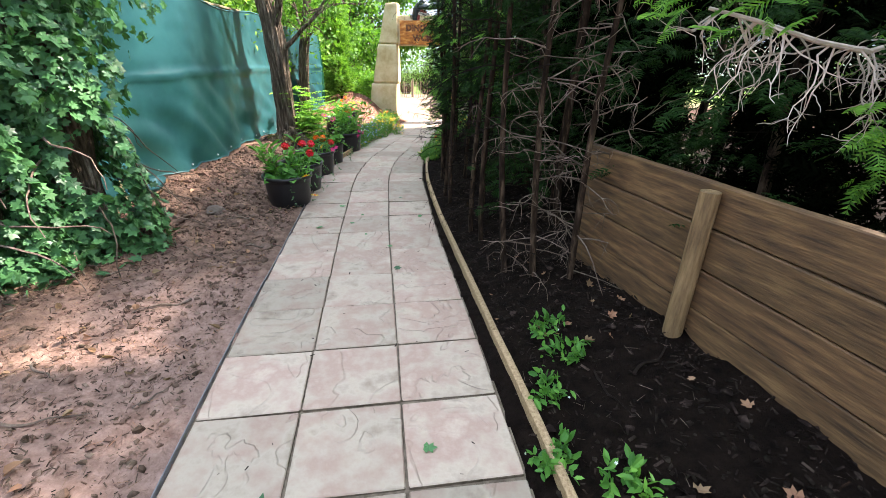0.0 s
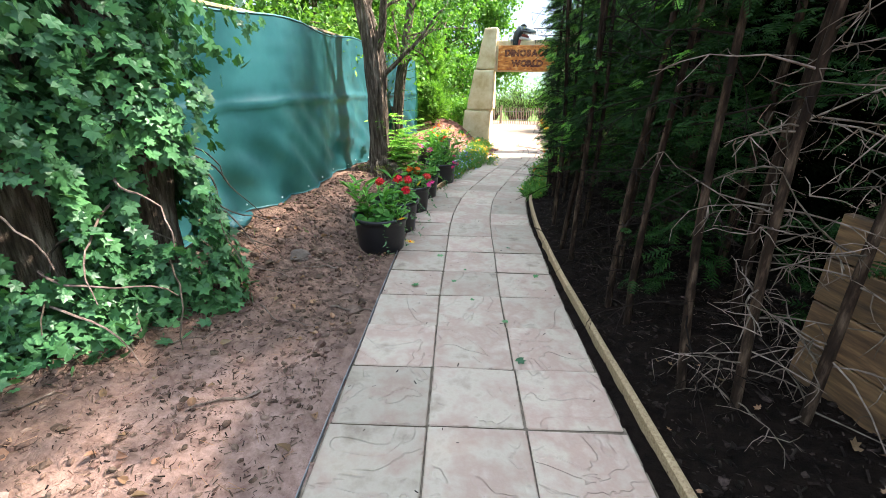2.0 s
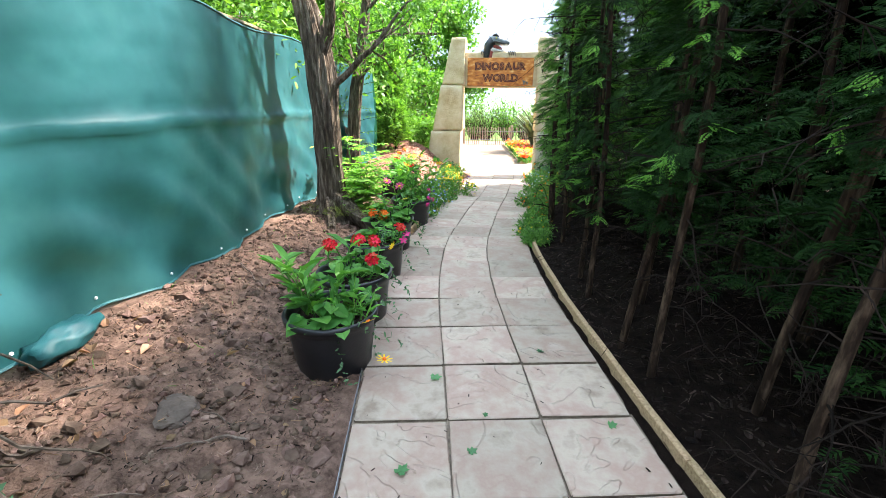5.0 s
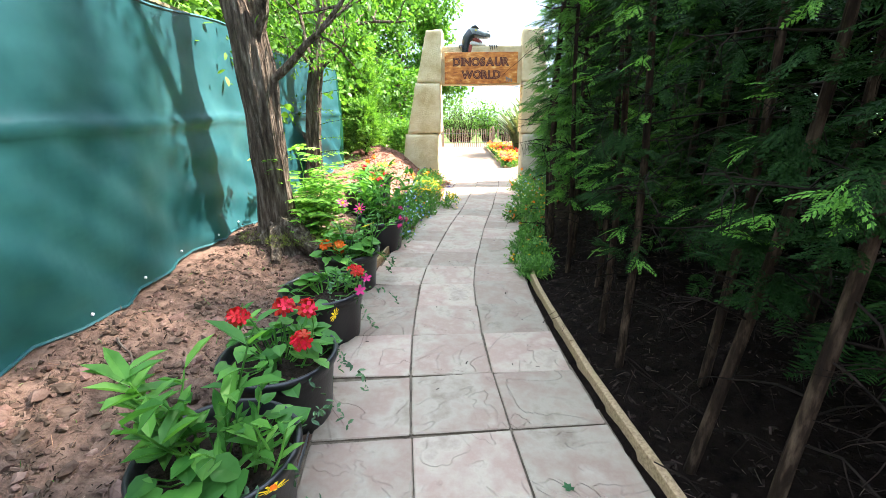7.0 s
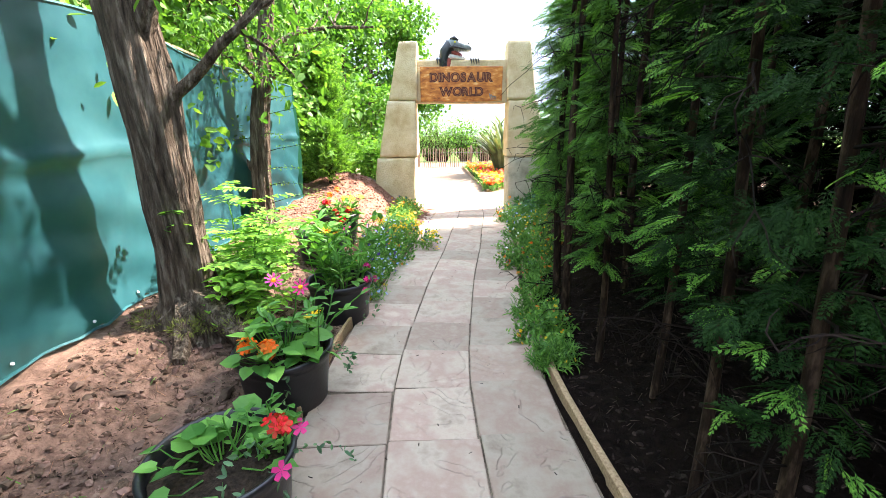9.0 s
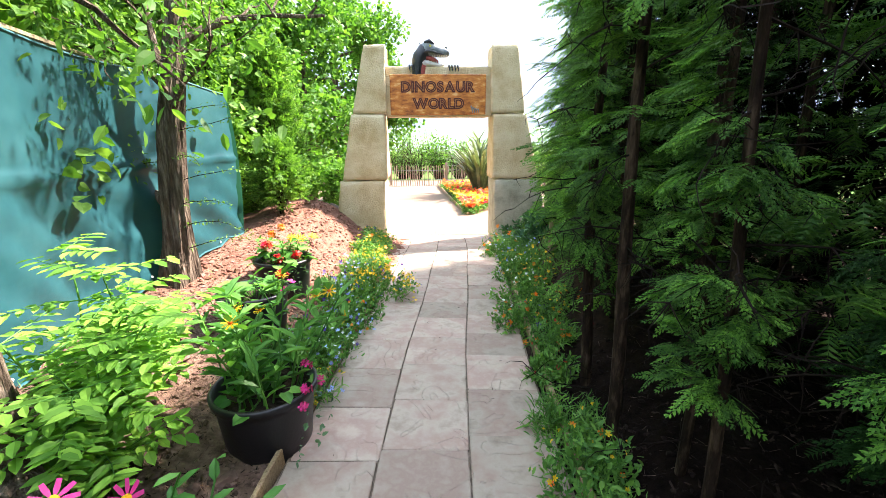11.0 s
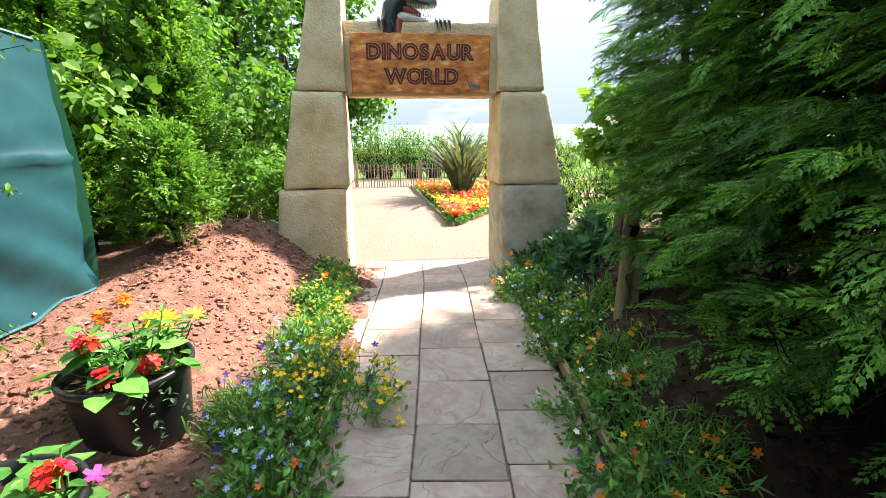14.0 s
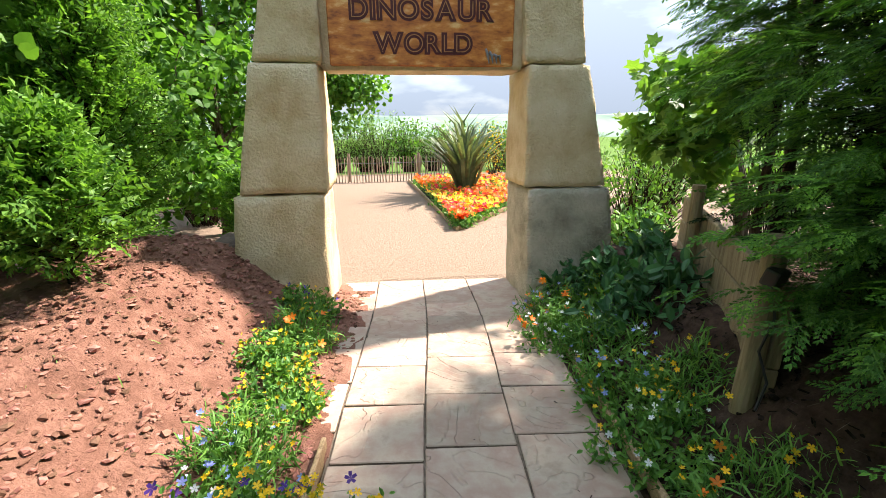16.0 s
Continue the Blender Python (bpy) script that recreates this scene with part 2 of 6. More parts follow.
def ground_material():
    """Soil, red clay, dark bed, gravel and grass, each where its mask says."""
    m = bpy.data.materials.new("ground")
    m.use_nodes = True
    n, l = m.node_tree.nodes, m.node_tree.links
    p = n["Principled BSDF"]
    p.inputs["Roughness"].default_value = 0.95
    p.inputs["Specular IOR Level"].default_value = 0.06
    tc = n.new("ShaderNodeTexCoord")

    def grain(scale, lo, hi, spread=.2):
        no, r = n.new("ShaderNodeTexNoise"), n.new("ShaderNodeValToRGB")
        no.inputs["Scale"].default_value, no.inputs["Detail"].default_value, no.inputs["Roughness"].default_value = scale, 8, .68
        l.new(tc.outputs["Object"], no.inputs["Vector"])
        r.color_ramp.elements[0].position, r.color_ramp.elements[0].color = .5 - spread, (*lo, 1)
        r.color_ramp.elements[1].position, r.color_ramp.elements[1].color = .5 + spread, (*hi, 1)
        l.new(no.outputs["Fac"], r.inputs["Fac"])
        return r.outputs["Color"]

    col = grain(11, (.06, .036, .027), (.30, .19, .14))
    # dark: the bed's dark soil, taken lower still to paint the hedge's shade
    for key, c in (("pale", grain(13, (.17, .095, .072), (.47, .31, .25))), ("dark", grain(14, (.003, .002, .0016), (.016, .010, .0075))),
                   ("red", grain(7, (.14, .066, .045), (.31, .16, .115))), ("gravel", grain(45, (.18, .13, .095), (.33, .25, .19), .3)),
                   ("grass", grain(5, (.05, .10, .02), (.13, .22, .05)))):
        at, mx = n.new("ShaderNodeAttribute"), n.new("ShaderNodeMix")
        at.attribute_name = key
        mx.data_type = 'RGBA'
        l.new(at.outputs["Fac"], mx.inputs[0])
        l.new(col, mx.inputs[6]), l.new(c, mx.inputs[7])
        col = mx.outputs[2]
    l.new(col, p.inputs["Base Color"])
    b, no = n.new("ShaderNodeBump"), n.new("ShaderNodeTexNoise")
    no.inputs["Scale"].default_value, no.inputs["Detail"].default_value, no.inputs["Roughness"].default_value = 28, 8, .7
    l.new(tc.outputs["Object"], no.inputs["Vector"])
    b.inputs["Strength"].default_value, b.inputs["Distance"].default_value = .9, .03
    l.new(no.outputs["Fac"], b.inputs["Height"])
    l.new(b.outputs["Normal"], p.inputs["Normal"])
    return m


M_GROUND = ground_material()

# ---- mesh helpers ----
R = np.random.RandomState(7)


def mesh_of(name, verts, tris, mat, smooth=False, slots=None, index=None):
    me = bpy.data.meshes.new(name)
    verts, tris = np.asarray(verts, np.float32).reshape(-1, 3), np.asarray(tris, np.int32)
    k = tris.shape[1]
    me.vertices.add(len(verts)), me.loops.add(tris.size), me.polygons.add(len(tris))
    me.vertices.foreach_set("co", verts.ravel())
    me.loops.foreach_set("vertex_index", tris.ravel())
    me.polygons.foreach_set("loop_start", np.arange(0, tris.size, k, dtype=np.int32))
    me.polygons.foreach_set("use_smooth", np.full(len(tris), smooth))
    for s in slots or (mat,):
        me.materials.append(s)
    if index is not None:
        me.polygons.foreach_set("material_index", np.asarray(index, np.int32))
    me.update(calc_edges=True)
    return me


class Heap:
    """Vertices and triangles heaped up for one mesh."""

    def __init__(self):
        self.v, self.f, self.n = [], [], 0

    def add(self, v, f):
        v, f = np.asarray(v, float).reshape(-1, 3), np.asarray(f, int)
        if f.shape[1] == 4:
            f = np.concatenate([f[:, [0, 1, 2]], f[:, [0, 2, 3]]])
        self.v.append(v), self.f.append(f + self.n)
        self.n += len(v)

    def tube(self, pts, radii, sides=7, cap=True):
        pts = np.asarray(pts, float)
        n = len(pts)
        radii = np.broadcast_to(np.asarray(radii, float), (n,))
        t = np.gradient(pts, axis=0)
        t /= np.linalg.norm(t, axis=1)[:, None] + 1e-9
        ref = np.array([1.0, 0.2, 0.1]) if abs(t[0][0]) < .8 else np.array([0.1, 1.0, .2])
        a = np.cross(t, ref)
        a /= np.linalg.norm(a, axis=1)[:, None] + 1e-9
        b = np.cross(t, a)
        ang = np.linspace(0, 2 * np.pi, sides, endpoint=False)
        ring = pts[:, None] + radii[:, None, None] * (np.cos(ang)[None, :, None] * a[:, None] + np.sin(ang)[None, :, None] * b[:, None])
        i, j = np.meshgrid(np.arange(n - 1), np.arange(sides), indexing="ij")
        j2 = (j + 1) % sides
        q = np.stack([i * sides + j, i * sides + j2, (i + 1) * sides + j2, (i + 1) * sides + j], -1).reshape(-1, 4)
        self.add(ring.reshape(-1, 3), q)
        if cap:
            for k in (0, n - 1):
                o = np.concatenate([ring[k], pts[k][None]])
                self.add(o, [(x, (x + 1) % sides, sides) for x in range(sides)])

    def mesh(self, name, mat, smooth=False):
        return mesh_of(name, np.concatenate(self.v), np.concatenate(self.f), mat, smooth)


def thing(name, label, category, at=None, group="", kind=""):
    """An Empty at the base of a thing, to which its parts belong."""
    ob = new(name)
    ob.empty_display_size = .1
    if at is not None:
        ob.matrix_world = at
    return tagged(ob, label, category, group, kind)


def part(name, data, mat, parent, label="", m=None):
    """One mesh object under a thing or a part. data: a bmesh, a Heap or a mesh."""
    if isinstance(data, Heap):
        data = data.mesh(name, mat)
    elif isinstance(data, bmesh.types.BMesh):
        bm, data = data, bpy.data.meshes.new(name)
        bm.to_mesh(data), bm.free()
        data.materials.append(mat)
    ob = new(name, data)
    ob.parent = parent
    if m is not None:
        ob.matrix_basis = m
    return tagged(ob, label) if label else ob


def lone(name, data, mat, label, category, group="", kind="", m=None):
    ob = part(name, data, mat, None, "", m)
    return tagged(ob, label, category, group, kind)


def box(size, bevel=.006, seg=1, jitter=0.0, cuts=0):
    bm = bmesh.new()
    bmesh.ops.create_cube(bm, size=1)
    bmesh.ops.scale(bm, vec=size, verts=bm.verts)
    if cuts:
        long = [e for e in bm.edges if e.calc_length() > .6 * max(size)]
        bmesh.ops.subdivide_edges(bm, edges=long, cuts=cuts, use_grid_fill=True)
    if bevel:
        sharp = [e for e in bm.edges if len(e.link_faces) == 2 and e.calc_face_angle(0) > .5]
        bmesh.ops.bevel(bm, geom=sharp, offset=bevel, segments=seg, affect='EDGES', profile=.6)
    if jitter:
        for v in bm.verts:
            v.co += Vector(noise.noise_vector(v.co * 3.1 + Vector((size[0] * 7, 3, 1)))) * jitter
    return bm


# leaf shapes: x along the blade, y across, z its fold
OVAL = (np.array([(0, 0, 0), (.28, .21, .05), (.68, .19, .04), (1, 0, -.06), (.68, -.19, .04), (.28, -.21, .05), (.5, 0, -.02)]),
        np.array([(0, 6, 1), (1, 6, 2), (2, 6, 3), (3, 6, 4), (4, 6, 5), (5, 6, 0)]))
HEART = (np.array([(0, 0, 0), (-.08, .25, .03), (.2, .46, .07), (.6, .36, .03), (1, 0, -.1), (.6, -.36, .03), (.2, -.46, .07), (-.08, -.25, .03), (.4, 0, -.03)]),
         np.array([(i, 8, (i + 1) % 8) for i in range(8)]))
_lob = [(0, 0), (-.05, .22), (.18, .52), (.33, .28), (.66, .50), (.66, .2), (1, 0), (.66, -.2), (.66, -.50), (.33, -.28), (.18, -.52), (-.05, -.22)]
LOBED = (np.array([(x, y, .05 * math.cos(9 * y)) for x, y in _lob] + [(.35, 0, -.03)]), np.array([(i, 12, (i + 1) % 12) for i in range(12)]))
BLADE = (np.array([(0, .05, 0), (0, -.05, 0), (.45, .055, .12), (.45, -.055, .12), (.8, .035, .08), (.8, -.035, .08), (1, 0, -.03)]),
         np.array([(0, 1, 3), (0, 3, 2), (2, 3, 5), (2, 5, 4), (4, 5, 6)]))


def feather(pairs, spread, thick):
    v, f = [(0, .012, 0), (0, -.012, 0), (1, 0, -.12)], [(0, 1, 2)]
    for i in range(pairs):
        x = .10 + .78 * i / pairs
        reach = spread * (1 - .75 * (i / pairs) ** 1.6) * (1.0 if i else .75)
        droop = -.12 * x * x
        for s in (1, -1):
            k = len(v)
            v += [(x, 0, droop), (x + .5 * reach + .03, s * reach * .62, droop + .02), (x + reach * .85, s * reach, droop - .05), (x + thick + .02, s * .01, droop)]
            f += [(k, k + 1, k + 3), (k + 1, k + 2, k + 3)]
    return np.array(v), np.array(f)


def plume(side, twigs):
    """A flat drooping hedge spray: side twigs that point forward, each with small scaly tips."""
    v, f = [(0, .010, 0), (0, -.010, 0), (1, 0, -.24)], [(0, 1, 2)]

    def leaflet(x, y, dx, dy, L, w):
        k, z = len(v), -.24 * x * x
        xe, ye = x + dx * L, y + dy * L
        xm, ym = x + dx * L * .55, y + dy * L * .55
        ze = -.24 * xe * xe - .10 * abs(ye)
        v.extend([(x, y, z - .06 * abs(y)), (xm - dy * w, ym + dx * w, (z + ze) / 2 + .012), (xe, ye, ze), (xm + dy * w, ym - dx * w, (z + ze) / 2 + .012)])
        f.extend([(k, k + 1, k + 2), (k, k + 2, k + 3)])

    for i in range(side):
        u = i / (side - 1)
        for s in (1, -1):
            x, L = .06 + .80 * u + (.05 if s < 0 else 0), .40 * (1 - .62 * u) * (.7 if i == 0 else 1)
            dx, dy = .76, s * .65
            leaflet(x, 0, dx, dy, L, .030)
            for j in range(twigs):
                t = .30 + .55 * j / twigs
                px, py, q = x + dx * L * t, dy * L * t, L * (.42 - .12 * j)
                leaflet(px, py, .98, s * .05, q, .026)
                leaflet(px, py, .30, s * .92, q * .7, .022)
    leaflet(.9, 0, 1, 0, .16, .03)
    return np.array(v), np.array(f)


def pinnate(pairs):
    """A leaf of paired leaflets with one at its tip."""
    v, f = [(0, .008, 0), (0, -.008, 0), (.8, 0, -.1)], [(0, 1, 2)]
    for x, dx, dy, L in [(.2 + .6 * i / pairs, .55, s * .84, .36 * (1 - .3 * i / pairs)) for i in range(pairs) for s in (1, -1)] + [(.78, 1, 0, .32)]:
        k, z = len(v), -.15 * x * x
        v += [(x, 0, z), (x + dx * L * .5 - dy * .085, dy * L * .5 + dx * .085, z + .03), (x + dx * L, dy * L, z - .07), (x + dx * L * .5 + dy * .085, dy * L * .5 - dx * .085, z + .03)]
        f += [(k, k + 1, k + 2), (k, k + 2, k + 3)]
    return np.array(v), np.array(f)


PINNATE = pinnate(3)
PLUME = plume(6, 2)
PLUME_THIN = plume(5, 1)
SPRAY = feather(5, .34, .10)
SPRAY_FINE = feather(7, .36, .06)


def flower(petals, width, cup):
    v, f = [(0, 0, 0)], []
    for i in range(petals):
        a = 2 * np.pi * i / petals
        for r, d in ((.55, -width), (.55, width), (1.0, -width * .45), (1.0, width * .45)):
            v.append((r * math.cos(a + d), r * math.sin(a + d), cup * r * r))
        k = len(v) - 4
        f += [(0, k, k + 1), (k, k + 2, k + 1), (k + 1, k + 2, k + 3)]
    return np.array(v), np.array(f)


DAISY, PANSY = flower(9, .24, .12), flower(5, .55, .2)


def unit(a):
    return a / (np.linalg.norm(a, axis=-1, keepdims=True) + 1e-9)


def strew(shape, pos, axis, up, size):
    """Many copies of a leaf shape: places, the way of each blade, about which side faces up, lengths."""
    v, f = shape
    pos, axis = np.asarray(pos, float), unit(np.asarray(axis, float))
    b = unit(np.cross(np.asarray(up, float), axis))
    u = np.cross(axis, b)
    size = np.broadcast_to(np.asarray(size, float), (len(pos),))
    w = pos[:, None] + size[:, None, None] * (v[None, :, 0:1] * axis[:, None] + v[None, :, 1:2] * b[:, None] + v[None, :, 2:3] * u[:, None])
    t = (f[None] + (np.arange(len(pos)) * len(v))[:, None, None]).reshape(-1, 3)
    return w.reshape(-1, 3), t


def ball(n, radii, rng, shell=.5):
    d = unit(rng.normal(size=(n, 3)))
    return d * (shell + (1 - shell) * rng.rand(n, 1)) * np.asarray(radii), d

# ---- plan ----
CENTRE_Y = (-4, 0, 1.45, 1.9, 2.36, 2.81, 3.74, 5.1, 5.57, 6.03, 6.95, 7.4, 7.9, 8.75, 9.15, 10.19, 10.85, 11.35, 12.07, 12.6, 13.9)
CENTRE_X = (.60, -.12, -.385, -.472, -.56, -.647, -.825, -1.05, -1.13, -1.185, -1.254, -1.245, -1.215, -1.155, -1.12, -1.004, -.945, -.91, -.835, -.79, -.75)
LEVEL_Y = (-8, 1.9, 3.74, 5.1, 6.0, 6.95, 10.2, 12.1, 13.6, 16.0, 20, 25, 40, 120, 600)
LEVEL_Z = (.10, 0, -.058, -.06, -.08, -.12, -.215, -.25, -.33, -.42, -.46, -.5, -1.6, -9, -14)
HALF = .69


def smooth_at(y, ys, xs, w=.3):
    return sum(np.interp(np.asarray(y, float) + d * w, ys, xs) * k for d, k in ((-1, .15), (-.5, .22), (0, .26), (.5, .22), (1, .15)))


def mid(y):
    return smooth_at(y, CENTRE_Y, CENTRE_X)


def level(y):
    return smooth_at(y, LEVEL_Y, LEVEL_Z, .3)


def step(a, b, v):
    t = np.clip((np.asarray(v, float) - a) / (b - a), 0, 1)
    return t * t * (3 - 2 * t)


def lumps(x, y, f, seed=0.0):
    x, y = np.asarray(x, float) + seed, np.asarray(y, float) - seed
    return (np.sin(1.3 * f * x + 1.7 * np.sin(.9 * f * y + seed)) * np.sin(1.1 * f * y + 1.5 * np.sin(1.2 * f * x - seed))
            + .5 * np.sin(2.9 * f * x + 2.1 * np.sin(2.3 * f * y)) * np.sin(2.7 * f * y + 1.9 * np.sin(2.5 * f * x)))


def ground_z(x, y):
    """The lie of the land: a bank up to the screen, a bed up to the hedge, a heap of red clay by the arch."""
    x, y = np.asarray(x, float), np.asarray(y, float)
    base, c = level(y), mid(np.clip(y, -4, 13.9))
    dl, dr = c - HALF - x, x - c - HALF
    near = 1 - step(12.8, 13.9, y)
    bank = (.12 + .16 * step(2, 5, y) + .2 * step(9, 11, y)) * step(.05, 1.5, dl)
    heap = .30 * np.exp(-((x + 3.02) / .75) ** 2 - ((y - 12.45) / 1.0) ** 2) * step(.02, .55, dl)
    bed = (.17 + .30 * step(7.5, 10.5, y)) * step(.1, .85, dr) + .22 * np.exp(-((x - .55) / .4) ** 2 - ((y - 10.1) / .7) ** 2)
    z = base + (bank + bed) * np.where(y > 12.7, near, 1) + heap
    rough = step(.03, .2, dl) + step(.03, .2, dr)
    fine = (1 - step(16, 30, np.abs(y))) * (1 - step(6, 20, np.abs(x)))
    z = z + rough * fine * (near * (.018 * lumps(x, y, 3.1) + .015 * lumps(x, y, 9, 2.0) + .010 * lumps(x, y, 21, 4.0)) + heap * (.05 * lumps(x, y, 8, 1.0) + .05 * lumps(x, y, 19, 3.0)))
    on = (np.abs(x - c) < HALF + .02) & (y < 13.6)
    return np.where(on, base - .055, z)


def ground_sheet():
    xs = np.concatenate([[-600, -300, -150, -80, -40, -25, -16, -11, -8, -6.5, -5.5], np.arange(-5, 3.01, .055), [3.5, 4.3, 5.5, 7, 9, 12, 17, 26, 40, 80, 150, 300, 600]])
    ys = np.concatenate([[-600, -200, -80, -40, -20, -12, -8, -5.5, -4], np.arange(-3, 14.4, .05), np.arange(14.5, 25, .3), [26, 28, 31, 35, 40, 47, 56, 70, 90, 120, 170, 250, 400, 620]])
    X, Y = np.meshgrid(xs, ys)
    Z = ground_z(X, Y)
    nx, ny = len(xs), len(ys)
    i, j = np.meshgrid(np.arange(ny - 1), np.arange(nx - 1), indexing="ij")
    q = np.stack([i * nx + j, i * nx + j + 1, (i + 1) * nx + j + 1, (i + 1) * nx + j], -1).reshape(-1, 4)
    me = mesh_of("ground", np.stack([X, Y, Z], -1), q, M_GROUND, True)
    x, y = X.ravel(), Y.ravel()
    c = mid(np.clip(y, -4, 13.9))
    wob = .12 * lumps(x, y, 2.3, .7)
    left = step(0, .1, c - x)
    masks = {
        "pale": left * (1 - step(1.9, 3.2, y + 3 * wob)) * (1 - step(.55, 1.35, c - HALF - x + wob)) * .9,
        # dark soil with painted hedge shade, eased past y 8
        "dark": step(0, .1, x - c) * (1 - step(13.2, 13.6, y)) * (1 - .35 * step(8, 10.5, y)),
        "red": left * step(9.3, 11.2, y + 2 * wob + .35 * (c - x)) * (1 - step(14.5, 16, y)),
        "gravel": step(13.5, 13.54, y) * step(-6.0, -5.6, x) * (1 - step(7, 9, x)) * (1 - step(24.4, 24.6, y)) + 0 * x,
        "grass": np.maximum(step(24.6, 26, y), np.maximum(step(9, 12, np.abs(x)), step(-6, -10, y) * 0)),
    }
    for key, val in masks.items():
        me.attributes.new(key, 'FLOAT', 'POINT').data.foreach_set("value", np.clip(val, 0, 1).astype(np.float32))
    ob = new("ground", me)
    return tagged(ob, "bare brown soil, red clay heap and pale gravel", "ground", kind="structure")


ground_sheet()


def gz(x, y):
    return float(ground_z(x, y))


# ---- paved path ----
def path_frame(y, off):
    """A place off metres to the right of the path's middle, and the path's heading there."""
    d = float(mid(y + .1) - mid(y - .1)) / .2
    a = math.atan2(-d, 1)
    return float(mid(y)) + off * math.cos(a), y + off * math.sin(a), float(level(y)), a


def slab_mesh(w, l, k):
    bm = box((w, l, .04), .005)
    for v in bm.verts:
        v.co += Vector(noise.noise_vector(v.co * 4 + Vector((k * 9.1, 2, 5)))) * .006
    for f in bm.faces:
        f.material_index = int(f.normal.z < .6)
    me = bpy.data.meshes.new("slab")
    bm.to_mesh(me), bm.free()
    me.materials.append(M_SLAB), me.materials.append(M_JOINT)
    return me


def path():
    top = Heap()
    ys = np.arange(-2.2, 13.56, .12)
    rows = [[path_frame(y, o)[:3] for o in (-HALF - .01, HALF + .01)] for y in ys]
    v = np.array(rows).reshape(-1, 3) - (0, 0, .016)
    top.add(v, [(2 * i, 2 * i + 1, 2 * i + 3, 2 * i + 2) for i in range(len(ys) - 1)])
    ob = lone("pavement", top, M_JOINT, "garden path of riven sandstone slabs with sandy joints", "path", kind="structure")
    meshes = [slab_mesh(.450 + .002 * (k % 3), .441 + .003 * (k % 2), k) for k in range(8)]
    rng = random.Random(4)
    joints = [1.905 - .452 * k for k in range(9, 0, -1)] + [1.905 + .4577 * k for k in range(8)] + [5.567 + .459 * k for k in range(0, 8)]
    # past the bend the courses fall out of step with one another
    late = {-1: (9.18, 9.58, 9.99, 10.43, 10.88, 11.32, 11.74, 12.14, 12.48, 12.79, 13.14, 13.56), 0: (9.25, 9.67, 10.08, 10.52, 10.97, 11.41, 11.84, 12.2, 12.54, 12.85, 13.2, 13.56),
            1: (8.94, 9.35, 9.77, 10.2, 10.63, 11.05, 11.48, 11.88, 12.22, 12.56, 12.9, 13.2, 13.56), -2: (11.1, 11.55, 11.98, 12.36, 12.7, 13.1, 13.56)}
    for col in (-1, 0, 1, -2):
        own = [] if col == -2 else [y + float(step(5.8, 8.2, y)) * {-1: -.07, 0: .02, 1: .14}[col] for y in joints]
        own = [y for y in own if y < late[col][0] - .25] + list(late[col])
        for y0, y1 in zip(own[:-1], own[1:]):
            y = (y0 + y1) / 2
            x, yy, z, a = path_frame(y, .46 * col)
            s = new("slab", meshes[rng.randrange(8)])
            s.parent = ob
            s.matrix_basis = pose(x, yy, z - .02 + rng.uniform(-.003, .003), rng.uniform(-.4, .4), rng.uniform(-.4, .4), math.degrees(a) + rng.choice((0, 180)) + rng.uniform(-.6, .6)) @ Matrix.Diagonal((1, (y1 - y0 - .014) / .4425, 1, 1))


path()


def edging(off, y0, y1, length, thick, rise, mat, label, name="edging_board", flare=0.0):
    """Boards on edge beside the paving, butted end to end."""
    y, k = y0, 0
    while y < y1 - .05:
        e = min(y1, y + length)
        h = Heap()
        ys = np.linspace(y + .004, e - .004, 7)
        ring = []
        for yy in ys:
            for o, zz in ((off, -.11), (off + thick, -.11), (off + thick, rise - .004), (off + thick * .8, rise), (off + thick * .2, rise), (off, rise - .004)):
                x, y2, z, a = path_frame(yy, o + .006 * math.sin(2.3 * yy) + flare * (1 - float(step(.5, 5.5, yy))))
                ring.append((x, y2, z + zz + .004 * math.sin(5 * yy + k)))
        n = 6
        h.add(ring, [(i * n + j, i * n + (j + 1) % n, (i + 1) * n + (j + 1) % n, (i + 1) * n + j) for i in range(6) for j in range(n)])
        h.add(ring[:6], [(0, i, i + 1) for i in range(1, 5)])
        h.add(ring[-6:], [(0, i + 1, i) for i in range(1, 5)])
        lone(name, h, mat, label, "edging", group=name)
        y, k = e, k + 1


edging(HALF + .045, -2.0, 12.75, 1.95, .036, .055, M_TIMBER, "sawn timber edging board beside the paved path", flare=.055)
edging(-HALF - .012, -2.0, 6.7, 2.4, .006, .008, M_STEEL, "thin grey metal edging strip beside the path", "edging_strip")
edging(-HALF - .045, 6.7, 11.0, 1.9, .024, .06, M_TIMBER, "low timber edging board beside the planted bank")


